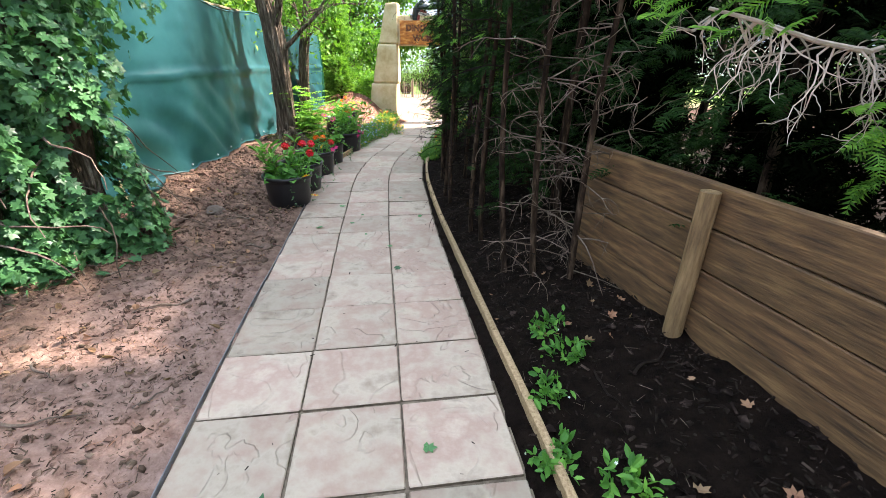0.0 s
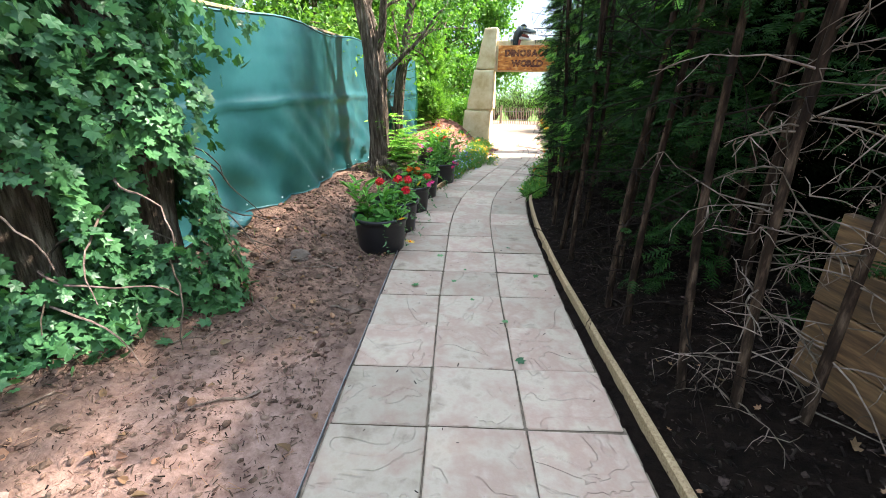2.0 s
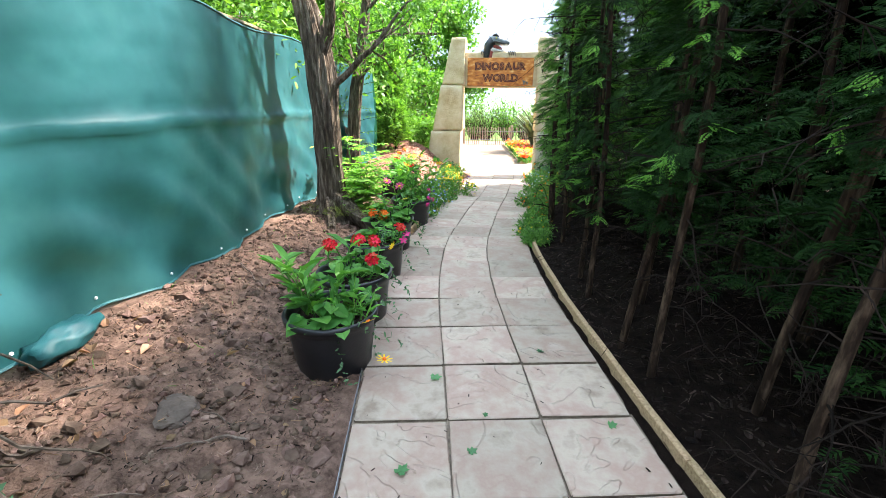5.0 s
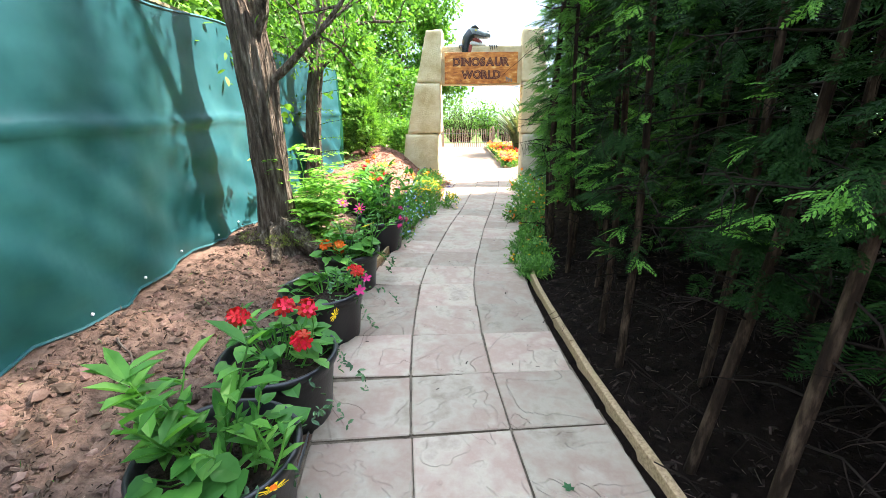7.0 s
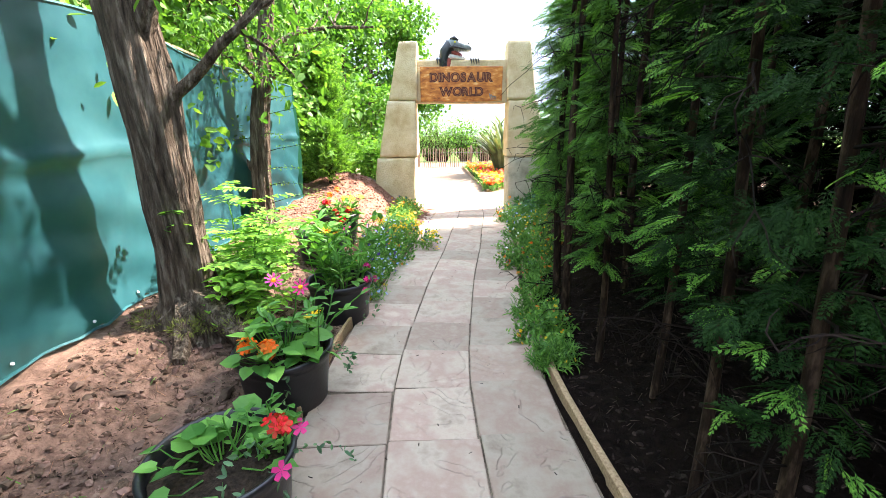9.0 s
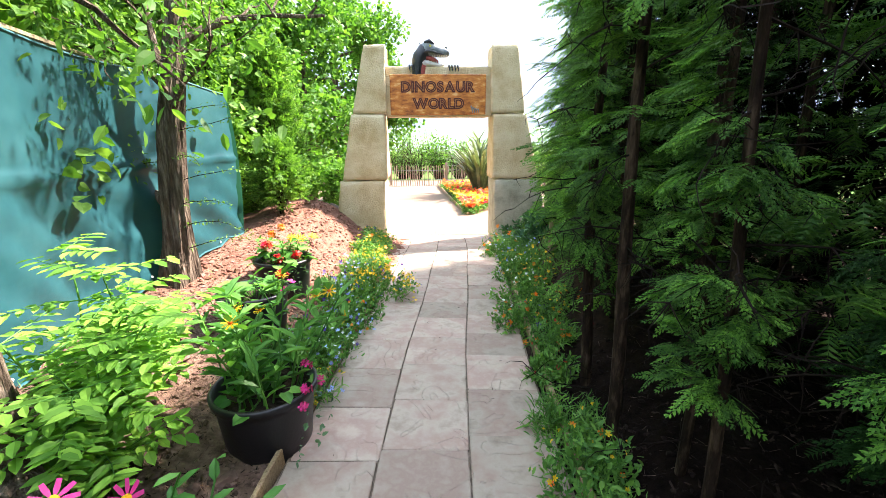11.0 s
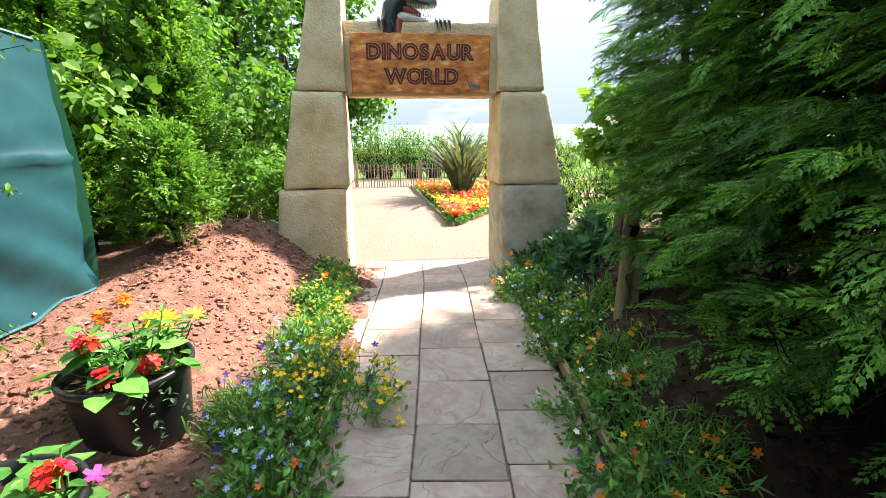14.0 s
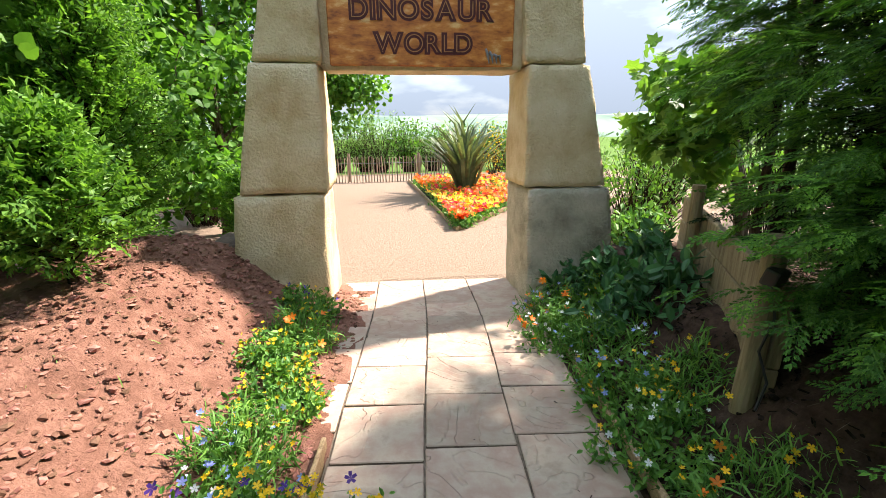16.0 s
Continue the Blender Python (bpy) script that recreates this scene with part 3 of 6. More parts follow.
# ---- arch ----
def block(x0, x1, X0, X1, y0, y1, Y0, Y1, z0, z1, rough, k):
    """A rendered block, wider at its foot: x0..x1 and y0..y1 below, X0..X1 and Y0..Y1 above."""
    bm = bmesh.new()
    bmesh.ops.create_cube(bm, size=2)
    bmesh.ops.subdivide_edges(bm, edges=bm.edges, cuts=15, use_grid_fill=True)
    for v in bm.verts:
        # round the edges a little
        c = v.co.copy()
        far = sorted((abs(c.x), abs(c.y), abs(c.z)))
        if far[1] > .94:
            c *= .982
        t = (c.z + 1) / 2
        x = (x0 + (x1 - x0) * (c.x + 1) / 2) * (1 - t) + (X0 + (X1 - X0) * (c.x + 1) / 2) * t
        y = (y0 + (y1 - y0) * (c.y + 1) / 2) * (1 - t) + (Y0 + (Y1 - Y0) * (c.y + 1) / 2) * t
        p = Vector((x, y, z0 + (z1 - z0) * t))
        p += Vector(noise.noise_vector(p * 4 + Vector((k, 0, 0)))) * rough + Vector(noise.noise_vector(p * 17)) * rough * .45
        v.co = p
    for f in bm.faces:
        f.smooth = True
    return bm


def arch():
    a = thing("archway", "tall sand-coloured rendered archway over the end of the path", "archway", pose(-.995, 13.15, level(13.1) - .01))
    inv = pose(-.9, 13.45, level(13.1)).inverted()
    z0 = -.42
    for s in (0, 1):
        lv = ((z0, .755, (-2.56, -1.73), (-2.44, -1.745), (.00, .86), (-.02, .72)), (.755, 1.755, (-2.40, -1.70), (-2.22, -1.715), (-.055, .68), (-.05, .47)),
              (1.755, 2.74, (-2.19, -1.685), (-1.99, -1.675), (-.075, .44), (-.085, .31)))
        for i, (za, zb, la, lb, ra, rb) in enumerate(lv):
            (xa, xb), (xc, xd) = ((la, lb), (ra, rb))[s]
            dy = .05 * i
            bm = block(xa, xb, xc, xd, 13.08 + dy, 13.86 - dy, 13.13 + dy, 13.83 - dy, za, zb - .004, .013, 7 * s + i)
            bm.transform(inv)
            part("pillar_block", bm, M_STUCCO_GREY if s and not i else M_STUCCO, a, ("ochre" if s == 0 else "grey-stained") + " rendered pillar block")
    bm = block(-1.70, -.06, -1.70, -.06, 13.30, 13.62, 13.30, 13.60, 1.705, 2.44, .008, 31)
    bm.transform(inv)
    part("beam", bm, M_STUCCO, a, "rendered beam with a wavy top")
    # the board and its letters, in the board's own plane
    bd = part("sign_board", box((1.46, .03, .585), .008, 1, .006, 8), M_SIGN, a, "varnished orange-brown wooden sign board", inv @ pose(-.89, 13.275, 2.03))
    def glyph(ch, size, bold):
        cu = bpy.data.curves.new("letter", 'FONT')
        cu.body, cu.size, cu.extrude, cu.offset = ch, size, .003, bold
        tmp = new("letter", cu)
        me = bpy.data.meshes.new_from_object(tmp.evaluated_get(bpy.context.evaluated_depsgraph_get()))
        bpy.data.objects.remove(tmp)
        me.materials.clear()
        return me, min(v.co.x for v in me.vertices), max(v.co.x for v in me.vertices)

    for word, z, size, w in (("DINOSAUR", .045, .20, 1.13), ("WORLD", -.195, .20, .79)):
        made = [(glyph(c, size, .0125), glyph(c, size, -.0065)) for c in word]
        gap = (w - sum(m[0][2] - m[0][1] for m in made)) / (len(word) - 1)
        x = -w / 2
        for c, ((me, lo, hi), (me2, _, _)) in zip(word, made):
            me.materials.append(M_LETTER), me2.materials.append(M_INLINE)
            at = x - lo
            one = part("letter", me, M_LETTER, bd, "dark red-brown carved letter " + c, pose(at, -.017, z, 90))
            part("letter_inlay", me2, M_INLINE, one, "orange line along the letter's middle", pose(0, 0, .005))
            x += hi - lo + gap
    h = Heap()
    for i in range(4):
        x = .50 + .032 * i
        h.tube([(x, -.02, -.16 - .02 * i), (x + .02, -.024, -.21), (x + .03, -.02, -.27)], [.009, .012, .004], 6)
    part("claw_mark", h, M_STEEL, bd, "pale scratched claw marks")


arch()


def dinosaur():
    """A sculpted head and claws that look over the top of the sign: one mesh."""
    vs, fs, idx = [], [], []

    def put(h, k):
        v, f = np.concatenate(h.v), np.concatenate(h.f)
        fs.append(f + sum(len(a) for a in vs)), vs.append(v), idx.append(np.full(len(f), k))

    def loft(secs, k, n=14):
        h = Heap()
        ring = []
        for x, z, ry, rz, tilt in secs:
            for a in np.linspace(0, 2 * np.pi, n, endpoint=False):
                u, w = ry * math.cos(a), rz * math.sin(a)
                ring.append((x - w * math.sin(tilt), u, z + w * math.cos(tilt)))
        h.add(ring, [(i * n + j, i * n + (j + 1) % n, (i + 1) * n + (j + 1) % n, (i + 1) * n + j) for i in range(len(secs) - 1) for j in range(n)])
        for e in (0, len(secs) - 1):
            h.add(ring[e * n:(e + 1) * n] + [secs[e][0:1] + (0.0,) + secs[e][1:2]], [(j, (j + 1) % n, n) for j in range(n)])
        put(h, k)

    # neck, skull, dark stripe through the eye, lower jaw, throat
    loft([(-.12, -.08, .07, .07, 1.5), (-.115, .03, .075, .075, 1.45), (-.09, .12, .08, .08, 1.2), (-.03, .18, .08, .085, .6), (.02, .19, .075, .08, .2)], 3)
    loft([(-.05, .18, .06, .07, .3), (.0, .205, .085, .085, .1), (.06, .205, .09, .082, 0), (.11, .19, .078, .066, -.05), (.18, .178, .066, .058, -.05), (.24, .172, .058, .052, -.05), (.275, .165, .045, .040, -.1), (.29, .16, .022, .018, 0)], 0)
    loft([(-.045, .055, .055, .045, .5), (.02, .06, .06, .036, -.1), (.10, .045, .052, .028, -.1), (.17, .036, .042, .022, .0), (.215, .042, .028, .016, .2), (.23, .05, .012, .008, .2)], 1)
    loft([(0, .12, .05, .05, 0), (.07, .10, .045, .035, 0), (.15, .08, .035, .015, 0)], 2)
    loft([(-.055, -.08, .05, .05, 1.5), (-.045, .0, .055, .055, 1.4), (-.025, .08, .05, .05, 1.0)], 2)
    for s in (1, -1):
        stripe = Heap()
        stripe.tube([(-.04, s * .062, .165), (.02, s * .082, .172), (.08, s * .082, .165), (.15, s * .066, .150), (.22, s * .058, .142)], [.008, .016, .013, .010, .004], 7)
        put(stripe, 3)
        for i in range(9):
            x = .075 + .022 * i
            t = Heap()
            t.tube([(x, s * (.066 - .003 * i), .135), (x + .003, s * (.063 - .003 * i), .112)], [.007, .001], 5)
            t.tube([(x - .012, s * (.050 - .003 * i), .064), (x - .01, s * (.050 - .003 * i), .082)], [.005, .001], 5)
            put(t, 1)
        e = Heap()
        e.tube([(.05, s * .080, .222), (.055, s * .094, .222)], [.016, .009], 8)
        put(e, 4)
        b = Heap()
        b.tube([(-.02, s * .055, .262), (.04, s * .076, .270), (.10, s * .066, .245)], [.012, .022, .010], 7)
        b.tube([(.235, s * .032, .218), (.265, s * .03, .205)], [.014, .008], 6)
        put(b, 3)
    for i in range(9):
        c = Heap()
        a = i / 8
        c.tube([(-.185 + .12 * a, 0, -.02 + .26 * a), (-.205 + .12 * a, 0, .005 + .265 * a)], [.013, .002], 5)
        put(c, 3)
    for cx in (-.15, .34):
        for i in range(4):
            x = cx + .036 * (i - 1.5)
            c, w = Heap(), Heap()
            w.tube([(x, .03, .035), (x - .004, -.03, .045), (x - .004, -.06, .028)], [.013, .014, .011], 7)
            c.tube([(x - .004, -.058, .032), (x, -.072, .005), (x + .008, -.070, -.035)], [.012, .009, .001], 7)
            put(w, 0), put(c, 3)
    v, f = np.concatenate(vs), np.concatenate(fs)
    me = mesh_of("dinosaur_sculpture", v, f, None, True, (M_DINO, M_DINO_PALE, M_DINO_RED, M_CLAW, M_EYE), np.concatenate(idx))
    ob = new("dinosaur_sculpture", me)
    ob.matrix_world = pose(-1.16, 13.055, 2.39) @ Matrix.Diagonal((1.22, 1.3, 1.42, 1))
    tagged(ob, "dark grey dinosaur head sculpture peering over the sign", "sculpture")


dinosaur()


# ---- screen fence ----
FENCE_Y = (-2.5, 1.0, 3.0, 4.3, 5.6, 6.9, 7.9, 9.5, 10.4, 11.2)
FENCE_X = (-3.9, -3.6, -3.34, -3.2, -3.16, -3.31, -3.47, -3.62, -3.55, -3.39)


def fence_x(y):
    return smooth_at(y, FENCE_Y, FENCE_X, .5)


def fence():
    f = thing("screen_fence", "green shade-netting screen with a hemmed lower edge on posts", "fence", pose(-3.3, 5, .2))
    inv = np.array(f.matrix_world.translation)
    ys, ts = np.arange(-2.5, 11.22, .055), np.linspace(0, 1, 44)
    Y, T = np.meshgrid(ys, ts)
    X = fence_x(Y)
    zb = ground_z(fence_x(ys) + .02, ys) + .03 + .02 * np.sin(2.1 * ys)
    zt = 2.06 + .03 * np.sin(ys * 2.6) - .16 * step(8.2, 11.0, ys)
    Z = zb + (zt - zb) * T
    low = 1 - T
    sag = .05 * np.sin(2.55 * Y) * (1 - .3 * T)
    creases = .026 * np.sin(7 * Y + 5 * T + 2.0 * np.sin(3.1 * Z + Y)) * (.12 + low) + .012 * np.sin(17 * (Z + .55 * Y) + 3 * np.sin(2.2 * Y)) * step(.1, .8, low) + .004 * lumps(Y, Z * 2, 9)
    fold = .034 * np.exp(-((T - .56) / .02) ** 2)
    X = X + sag * .7 + creases + fold + .10 * low ** 3 * np.exp(-((Y - 3.6) / .7) ** 2)
    nx, nt = len(ys), len(ts)
    i, j = np.meshgrid(np.arange(nt - 1), np.arange(nx - 1), indexing="ij")
    q = np.stack([i * nx + j, i * nx + j + 1, (i + 1) * nx + j + 1, (i + 1) * nx + j], -1).reshape(-1, 4)
    part("netting", mesh_of("netting", np.stack([X, Y, Z], -1) - inv, q, M_SCREEN, True), M_SCREEN, f)
    h = Heap()
    for k in (0, nt - 1):
        h.tube(np.stack([X[k], Y[k], Z[k]], -1)[::2] - inv, .011, 5)
    part("hem", h, M_SCREEN_HEM, f, "doubled blue-green hem")
    for y in np.arange(-2.2, 11.2, 2.05):
        p = Heap()
        x = float(fence_x(y)) - .09
        p.tube([(x, y, gz(x, y) - .2), (x, y, 1.1), (x, y, 2.05 - .15 * float(step(8.2, 11.0, y)))] - inv, .04, 8)
        part("fence_post", p, M_POST, f)
    p = Heap()
    p.tube(np.array([(float(fence_x(y)) - .05, y, 2.07 - .16 * float(step(8.2, 11.0, y))) for y in np.arange(-2.2, 11.2, .5)]) - inv, .022, 6)
    part("rail", p, M_POST, f, "weathered brown top rail")
    e = Heap()
    e.tube([(0, 0, 0), (.008, 0, 0)], [.010, .008], 10)
    ring = e.mesh("eyelet", M_EYELET)
    for y in np.arange(2.9, 11.1, .52):
        k = int(np.argmin(abs(ys - y)))
        ob = new("eyelet", ring)
        ob.parent = f
        ob.matrix_basis = Matrix.Translation(Vector((X[1][k] + .006, y, Z[1][k] + .01)) - Vector(inv))
    # the turned end of the screen
    yy, tt = np.meshgrid(np.linspace(0, 1, 14), ts)
    xe = fence_x(11.2) - 1.6 * yy + .03 * np.sin(14 * yy + 3 * tt)
    ye = 11.22 + .25 * yy + .03 * np.sin(9 * yy + 4 * tt)
    ze = zb[-1] + (zt[-1] - zb[-1]) * tt
    i, j = np.meshgrid(np.arange(nt - 1), np.arange(13), indexing="ij")
    q = np.stack([i * 14 + j, i * 14 + j + 1, (i + 1) * 14 + j + 1, (i + 1) * 14 + j], -1).reshape(-1, 4)
    part("netting_return", mesh_of("netting_return", np.stack([xe, ye, ze], -1) - inv, q, M_SCREEN, True), M_SCREEN, f)


fence()


# ---- retaining walls of planks ----
def plank_wall(p0, p1, z0, courses, plank, label, mat, posts, post_r=.046, out=-1, top=.08, post_mat=M_POST):
    p0, p1 = Vector(p0), Vector(p1)
    d = (p1 - p0).normalized()
    side = Vector((-d.y, d.x, 0)) * out
    w = thing("retaining_wall", label, "wall", Matrix.Translation((*((p0 + p1) / 2).xy, z0)), kind="structure")
    inv = w.matrix_world.inverted()
    ang = math.degrees(math.atan2(d.y, d.x))
    span = (p1 - p0).length
    rng = random.Random(11)
    for c in range(courses):
        cuts = [0, span * (.46 + .12 * (c % 2)), span]
        for a, b in zip(cuts[:-1], cuts[1:]):
            m = p0 + d * ((a + b) / 2) - side * (.025 + rng.uniform(0, .006))
            part("plank", box((b - a - .006, .05, plank - .007), .006, 1, .004, 6), mat, w, "", inv @ pose(m.x, m.y, z0 + plank * (c + .5), rng.uniform(-.8, .8), 0, ang))
    for s in posts:
        m = p0 + d * s + side * (post_r + .004)
        h = Heap()
        h.tube([(0, 0, -.25), (0, 0, .2), (.006, 0, .45), (.008, 0, courses * plank - top)], [post_r * 1.04, post_r * 1.03, post_r, post_r * .97], 14)
        part("post", h, post_mat, w, "rounded timber post", inv @ pose(m.x, m.y, z0, 0, 0, 20))
    return w


plank_wall((2.40, -1.5, 0), (.92, 2.95, 0), .12, 4, .212, "dark stained timber plank retaining wall with a round post", M_SLEEPER, (.4, 2.0, 3.60), out=1, top=.03, post_mat=M_POST_DARK)
plank_wall((.27, 10.68, 0), (1.24, 12.7, 0), -.10, 4, .19, "pale weathered plank retaining wall behind the bed", M_POST, (.02, 1.5), out=1, top=-.2)

# ---- conifer hedge ----
def wander(p, d, n, step_len, rng, droop=0.0, wob=.18):
    pts, p, d = [np.array(p, float)], np.array(p, float), np.array(d, float)
    for _ in range(n):
        d = unit(d + rng.normal(size=3) * wob + (0, 0, -droop))
        p = p + d * step_len
        pts.append(p)
    return np.array(pts)


def conifer(x, y, height, rng, leafy, front, r=.035, lit=.5, low=.5, reach=.75, dead=26, name="hedge_conifer", lean=(0, 0), fine=6, spray=1.0, shape=None, wood=M_TWIG):
    """One tree of the hedge: a bare stem, dead twigs inside, sprays on the outside."""
    z0 = gz(x, y) - .05
    t = thing(name, "tall conifer hedge tree with bare lower stem" if low > .9 else "tall dark green conifer hedge tree", "conifer", pose(x, y, z0), "conifer hedge")
    n = 9
    zs = np.linspace(0, height, n)
    stem = np.stack([lean[0] * zs + .03 * np.sin(zs * 1.9 + y), lean[1] * zs + .04 * np.sin(zs * 1.3 + 2 * y), zs], -1)
    h = Heap()
    h.tube(stem, np.linspace(r, r * .4, n), 9)
    part("trunk", h, M_STEM, t)
    tw, lv, lv2 = Heap(), [], []
    for i in range(dead):
        k = rng.rand() ** .9 * .8
        p = np.array([np.interp(k * height, zs, stem[:, a]) for a in range(3)])
        a = rng.rand() * 2 * np.pi
        d = np.array([math.cos(a), math.sin(a), rng.uniform(-.1, .5)])
        L = rng.uniform(.25, .6)
        br = wander(p, d, 5, L / 5, rng, .10)
        tw.tube(br, np.linspace(.005, .0015, 6), 4, False)
        for _ in range(6):
            q = br[rng.randint(1, 6)]
            s = wander(q, rng.normal(size=3) + (0, 0, -.5), 3, .05, rng, .2, .3)
            tw.tube(s, np.linspace(.0028, .001, 4), 3, False)
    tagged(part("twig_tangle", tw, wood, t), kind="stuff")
    # boughs with flat sprays that droop at the tip
    nb = int(leafy * height)
    sets = {"spray": ([], [], []), "shaded_spray": ([], [], []), "inner_spray": ([], [], [])}
    for i in range(nb):
        zz = low + (height - low) * rng.rand()
        a = front + rng.normal() * (.75 if shape is None else 1.15)
        taper = 1 - .35 * (zz / height) ** 3
        L = reach * taper * rng.uniform(.45, 1.15)
        p = np.array([np.interp(zz, zs, stem[:, k]) for k in range(3)])
        d = np.array([math.cos(a), math.sin(a), rng.uniform(-.05, .45)])
        br = wander(p, d, 6, L / 6, rng, .06, .10)
        # these boughs get tips in the lit colour, the others stay in shaded ones
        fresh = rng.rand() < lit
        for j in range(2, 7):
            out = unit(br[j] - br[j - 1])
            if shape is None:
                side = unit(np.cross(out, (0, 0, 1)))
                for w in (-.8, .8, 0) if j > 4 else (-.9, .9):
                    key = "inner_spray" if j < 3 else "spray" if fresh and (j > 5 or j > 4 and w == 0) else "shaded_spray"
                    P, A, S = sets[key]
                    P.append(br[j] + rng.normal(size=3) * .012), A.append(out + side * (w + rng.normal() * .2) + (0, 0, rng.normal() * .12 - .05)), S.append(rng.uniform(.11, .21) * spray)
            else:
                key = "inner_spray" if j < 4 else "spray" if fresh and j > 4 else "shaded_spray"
                for _ in range((fine * 3 // 2 if j > 4 else fine // 3) if j > 3 else 1):
                    P, A, S = sets[key]
                    P.append(br[j] + rng.normal(size=3) * (.035, .035, .018)), A.append(out + rng.normal(size=3) * (.5, .5, .22) + (0, 0, -.16)), S.append(rng.uniform(.055, .12) * spray)
    for key, (P, A, S) in sets.items():
        if P:
            up = np.array([0, 0, 1.0]) + rng.normal(size=(len(P), 3)) * (.3 if shape is None else .42)
            h = Heap()
            h.add(*strew((PLUME_THIN if key == "inner_spray" else PLUME) if shape is None else shape, P, A, up, np.array(S)))
            # light put into the colour: lit tips, half-lit past y 6.8, else dark
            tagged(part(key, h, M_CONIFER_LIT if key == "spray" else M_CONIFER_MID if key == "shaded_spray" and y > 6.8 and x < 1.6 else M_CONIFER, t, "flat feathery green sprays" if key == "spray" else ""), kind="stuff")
    return t


def hedge():
    rng = np.random.RandomState(21)
    # bare front stems near the start of the walk
    for x, y, hgt, lf, lw in ((0.59, 2.70, 3.2, 6, 1.75), (0.82, 2.62, 3.3, 6, 1.85), (0.42, 2.86, 3.3, 7, 1.5), (0.28, 3.49, 3.3, 9, 1.3), (0.20, 3.74, 3.3, 10, 1.2), (0.34, 4.25, 3.4, 10, 1.2), (-0.01, 4.62, 3.3, 12, 1.0),
                              (-0.09, 4.98, 3.3, 14, .8), (0.14, 5.44, 3.4, 16, .8), (-0.17, 5.72, 3.3, 18, .7), (-0.18, 6.08, 3.3, 22, .7), (-0.06, 6.70, 3.2, 24, .6), (-0.20, 7.18, 3.2, 26, .7), (-.10, 7.52, 3.2, 24, .7)):
        conifer(x, y, hgt, rng, lf, math.pi + .35, .024, .25 + .35 * float(step(5, 7, y)), lw, .20 if y < 5.5 else .22 if y < 6.5 else .16, 50 if y < 2.75 else 24, wood=M_SNAG if y < 2.75 else M_TWIG, lean=(rng.normal() * .03, rng.normal() * .03), spray=.56)
    for x, y, hgt, lf, lw in ((-0.27, 7.88, 3.3, 8, 1.3), (-0.20, 8.46, 3.3, 16, .7), (0.30, 8.20, 3.3, 16, .8), (0.25, 9.0, 3.3, 30, .4), (0.39, 9.41, 3.3, 36, .25), (0.55, 9.86, 3.3, 40, .2), (0.64, 10.31, 3.2, 40, .2),
                              (.76, 10.66, 3.2, 42, .25), (1.0, 11.1, 3.5, 42, .75), (1.05, 11.6, 3.5, 40, 1.1), (1.4, 12.1, 3.3, 40, 1.3)):
        # more lit-coloured tips past y 8.9, to paint that stretch brighter
        conifer(x, y, hgt, rng, lf, math.pi + .25, .036, .35 if y < 8.9 else .75, lw, .20 if x < 0 else .60 if y < 10.2 else .70, 20, spray=.7 if y < 8.9 else .88)
    # the rows behind, deep in shade: past y 2.5 none takes the lit colour
    for i, y in enumerate(np.arange(3.6, 11.4, .62)):
        conifer(.95 + .12 * math.sin(i * 2.1) + .03 * y * (y > 8), y, 4.4, rng, 22, math.pi + rng.normal() * .5, .035, .0, .25, .75, 12, fine=3, spray=1.5, shape=SPRAY)
    # this row is carried on and up out of view to hold off sun
    for i, y in enumerate(np.arange(-4.5, 11.9, .72)):
        x = 2.3 - .05 * y + .15 * math.sin(i * 1.7)
        conifer(x, y, 4.6 if y < 10.2 else 3.4, rng, 24, math.pi + rng.normal() * .7, .04, .6 if y < 2.5 else 0, .1 if y > 2.5 else 1.0, .9 if y > 2.5 else .5, 4, fine=4, spray=1.5, shape=SPRAY)
    # unseen tall trees added behind the hedge to keep sun off path and bank
    for i, y in enumerate(np.arange(4.0, 10.0, 1.4)):
        conifer(3.5 + .3 * math.sin(i * 2.3), y, 9.8 + .8 * math.sin(i * 1.9), rng, 15, math.pi + rng.normal() * 1.2, .09, .3, 1.0, 1.25, 2, "sun_block_conifer", fine=3, spray=3.4, shape=SPRAY)
    # a filling of near-black sprays, painted dark as the hedge's inner shade
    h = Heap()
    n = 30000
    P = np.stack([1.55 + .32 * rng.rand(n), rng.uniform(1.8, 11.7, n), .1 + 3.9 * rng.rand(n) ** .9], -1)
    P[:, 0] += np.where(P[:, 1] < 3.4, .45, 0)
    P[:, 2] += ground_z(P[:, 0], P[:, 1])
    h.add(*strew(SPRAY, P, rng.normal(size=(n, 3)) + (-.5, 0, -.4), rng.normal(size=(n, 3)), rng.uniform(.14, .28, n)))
    lone("hedge_depth", h, M_HEDGE_DEEP, "dense inner foliage of the conifer hedge, coloured near-black for its shade", "hedge", kind="stuff")


hedge()


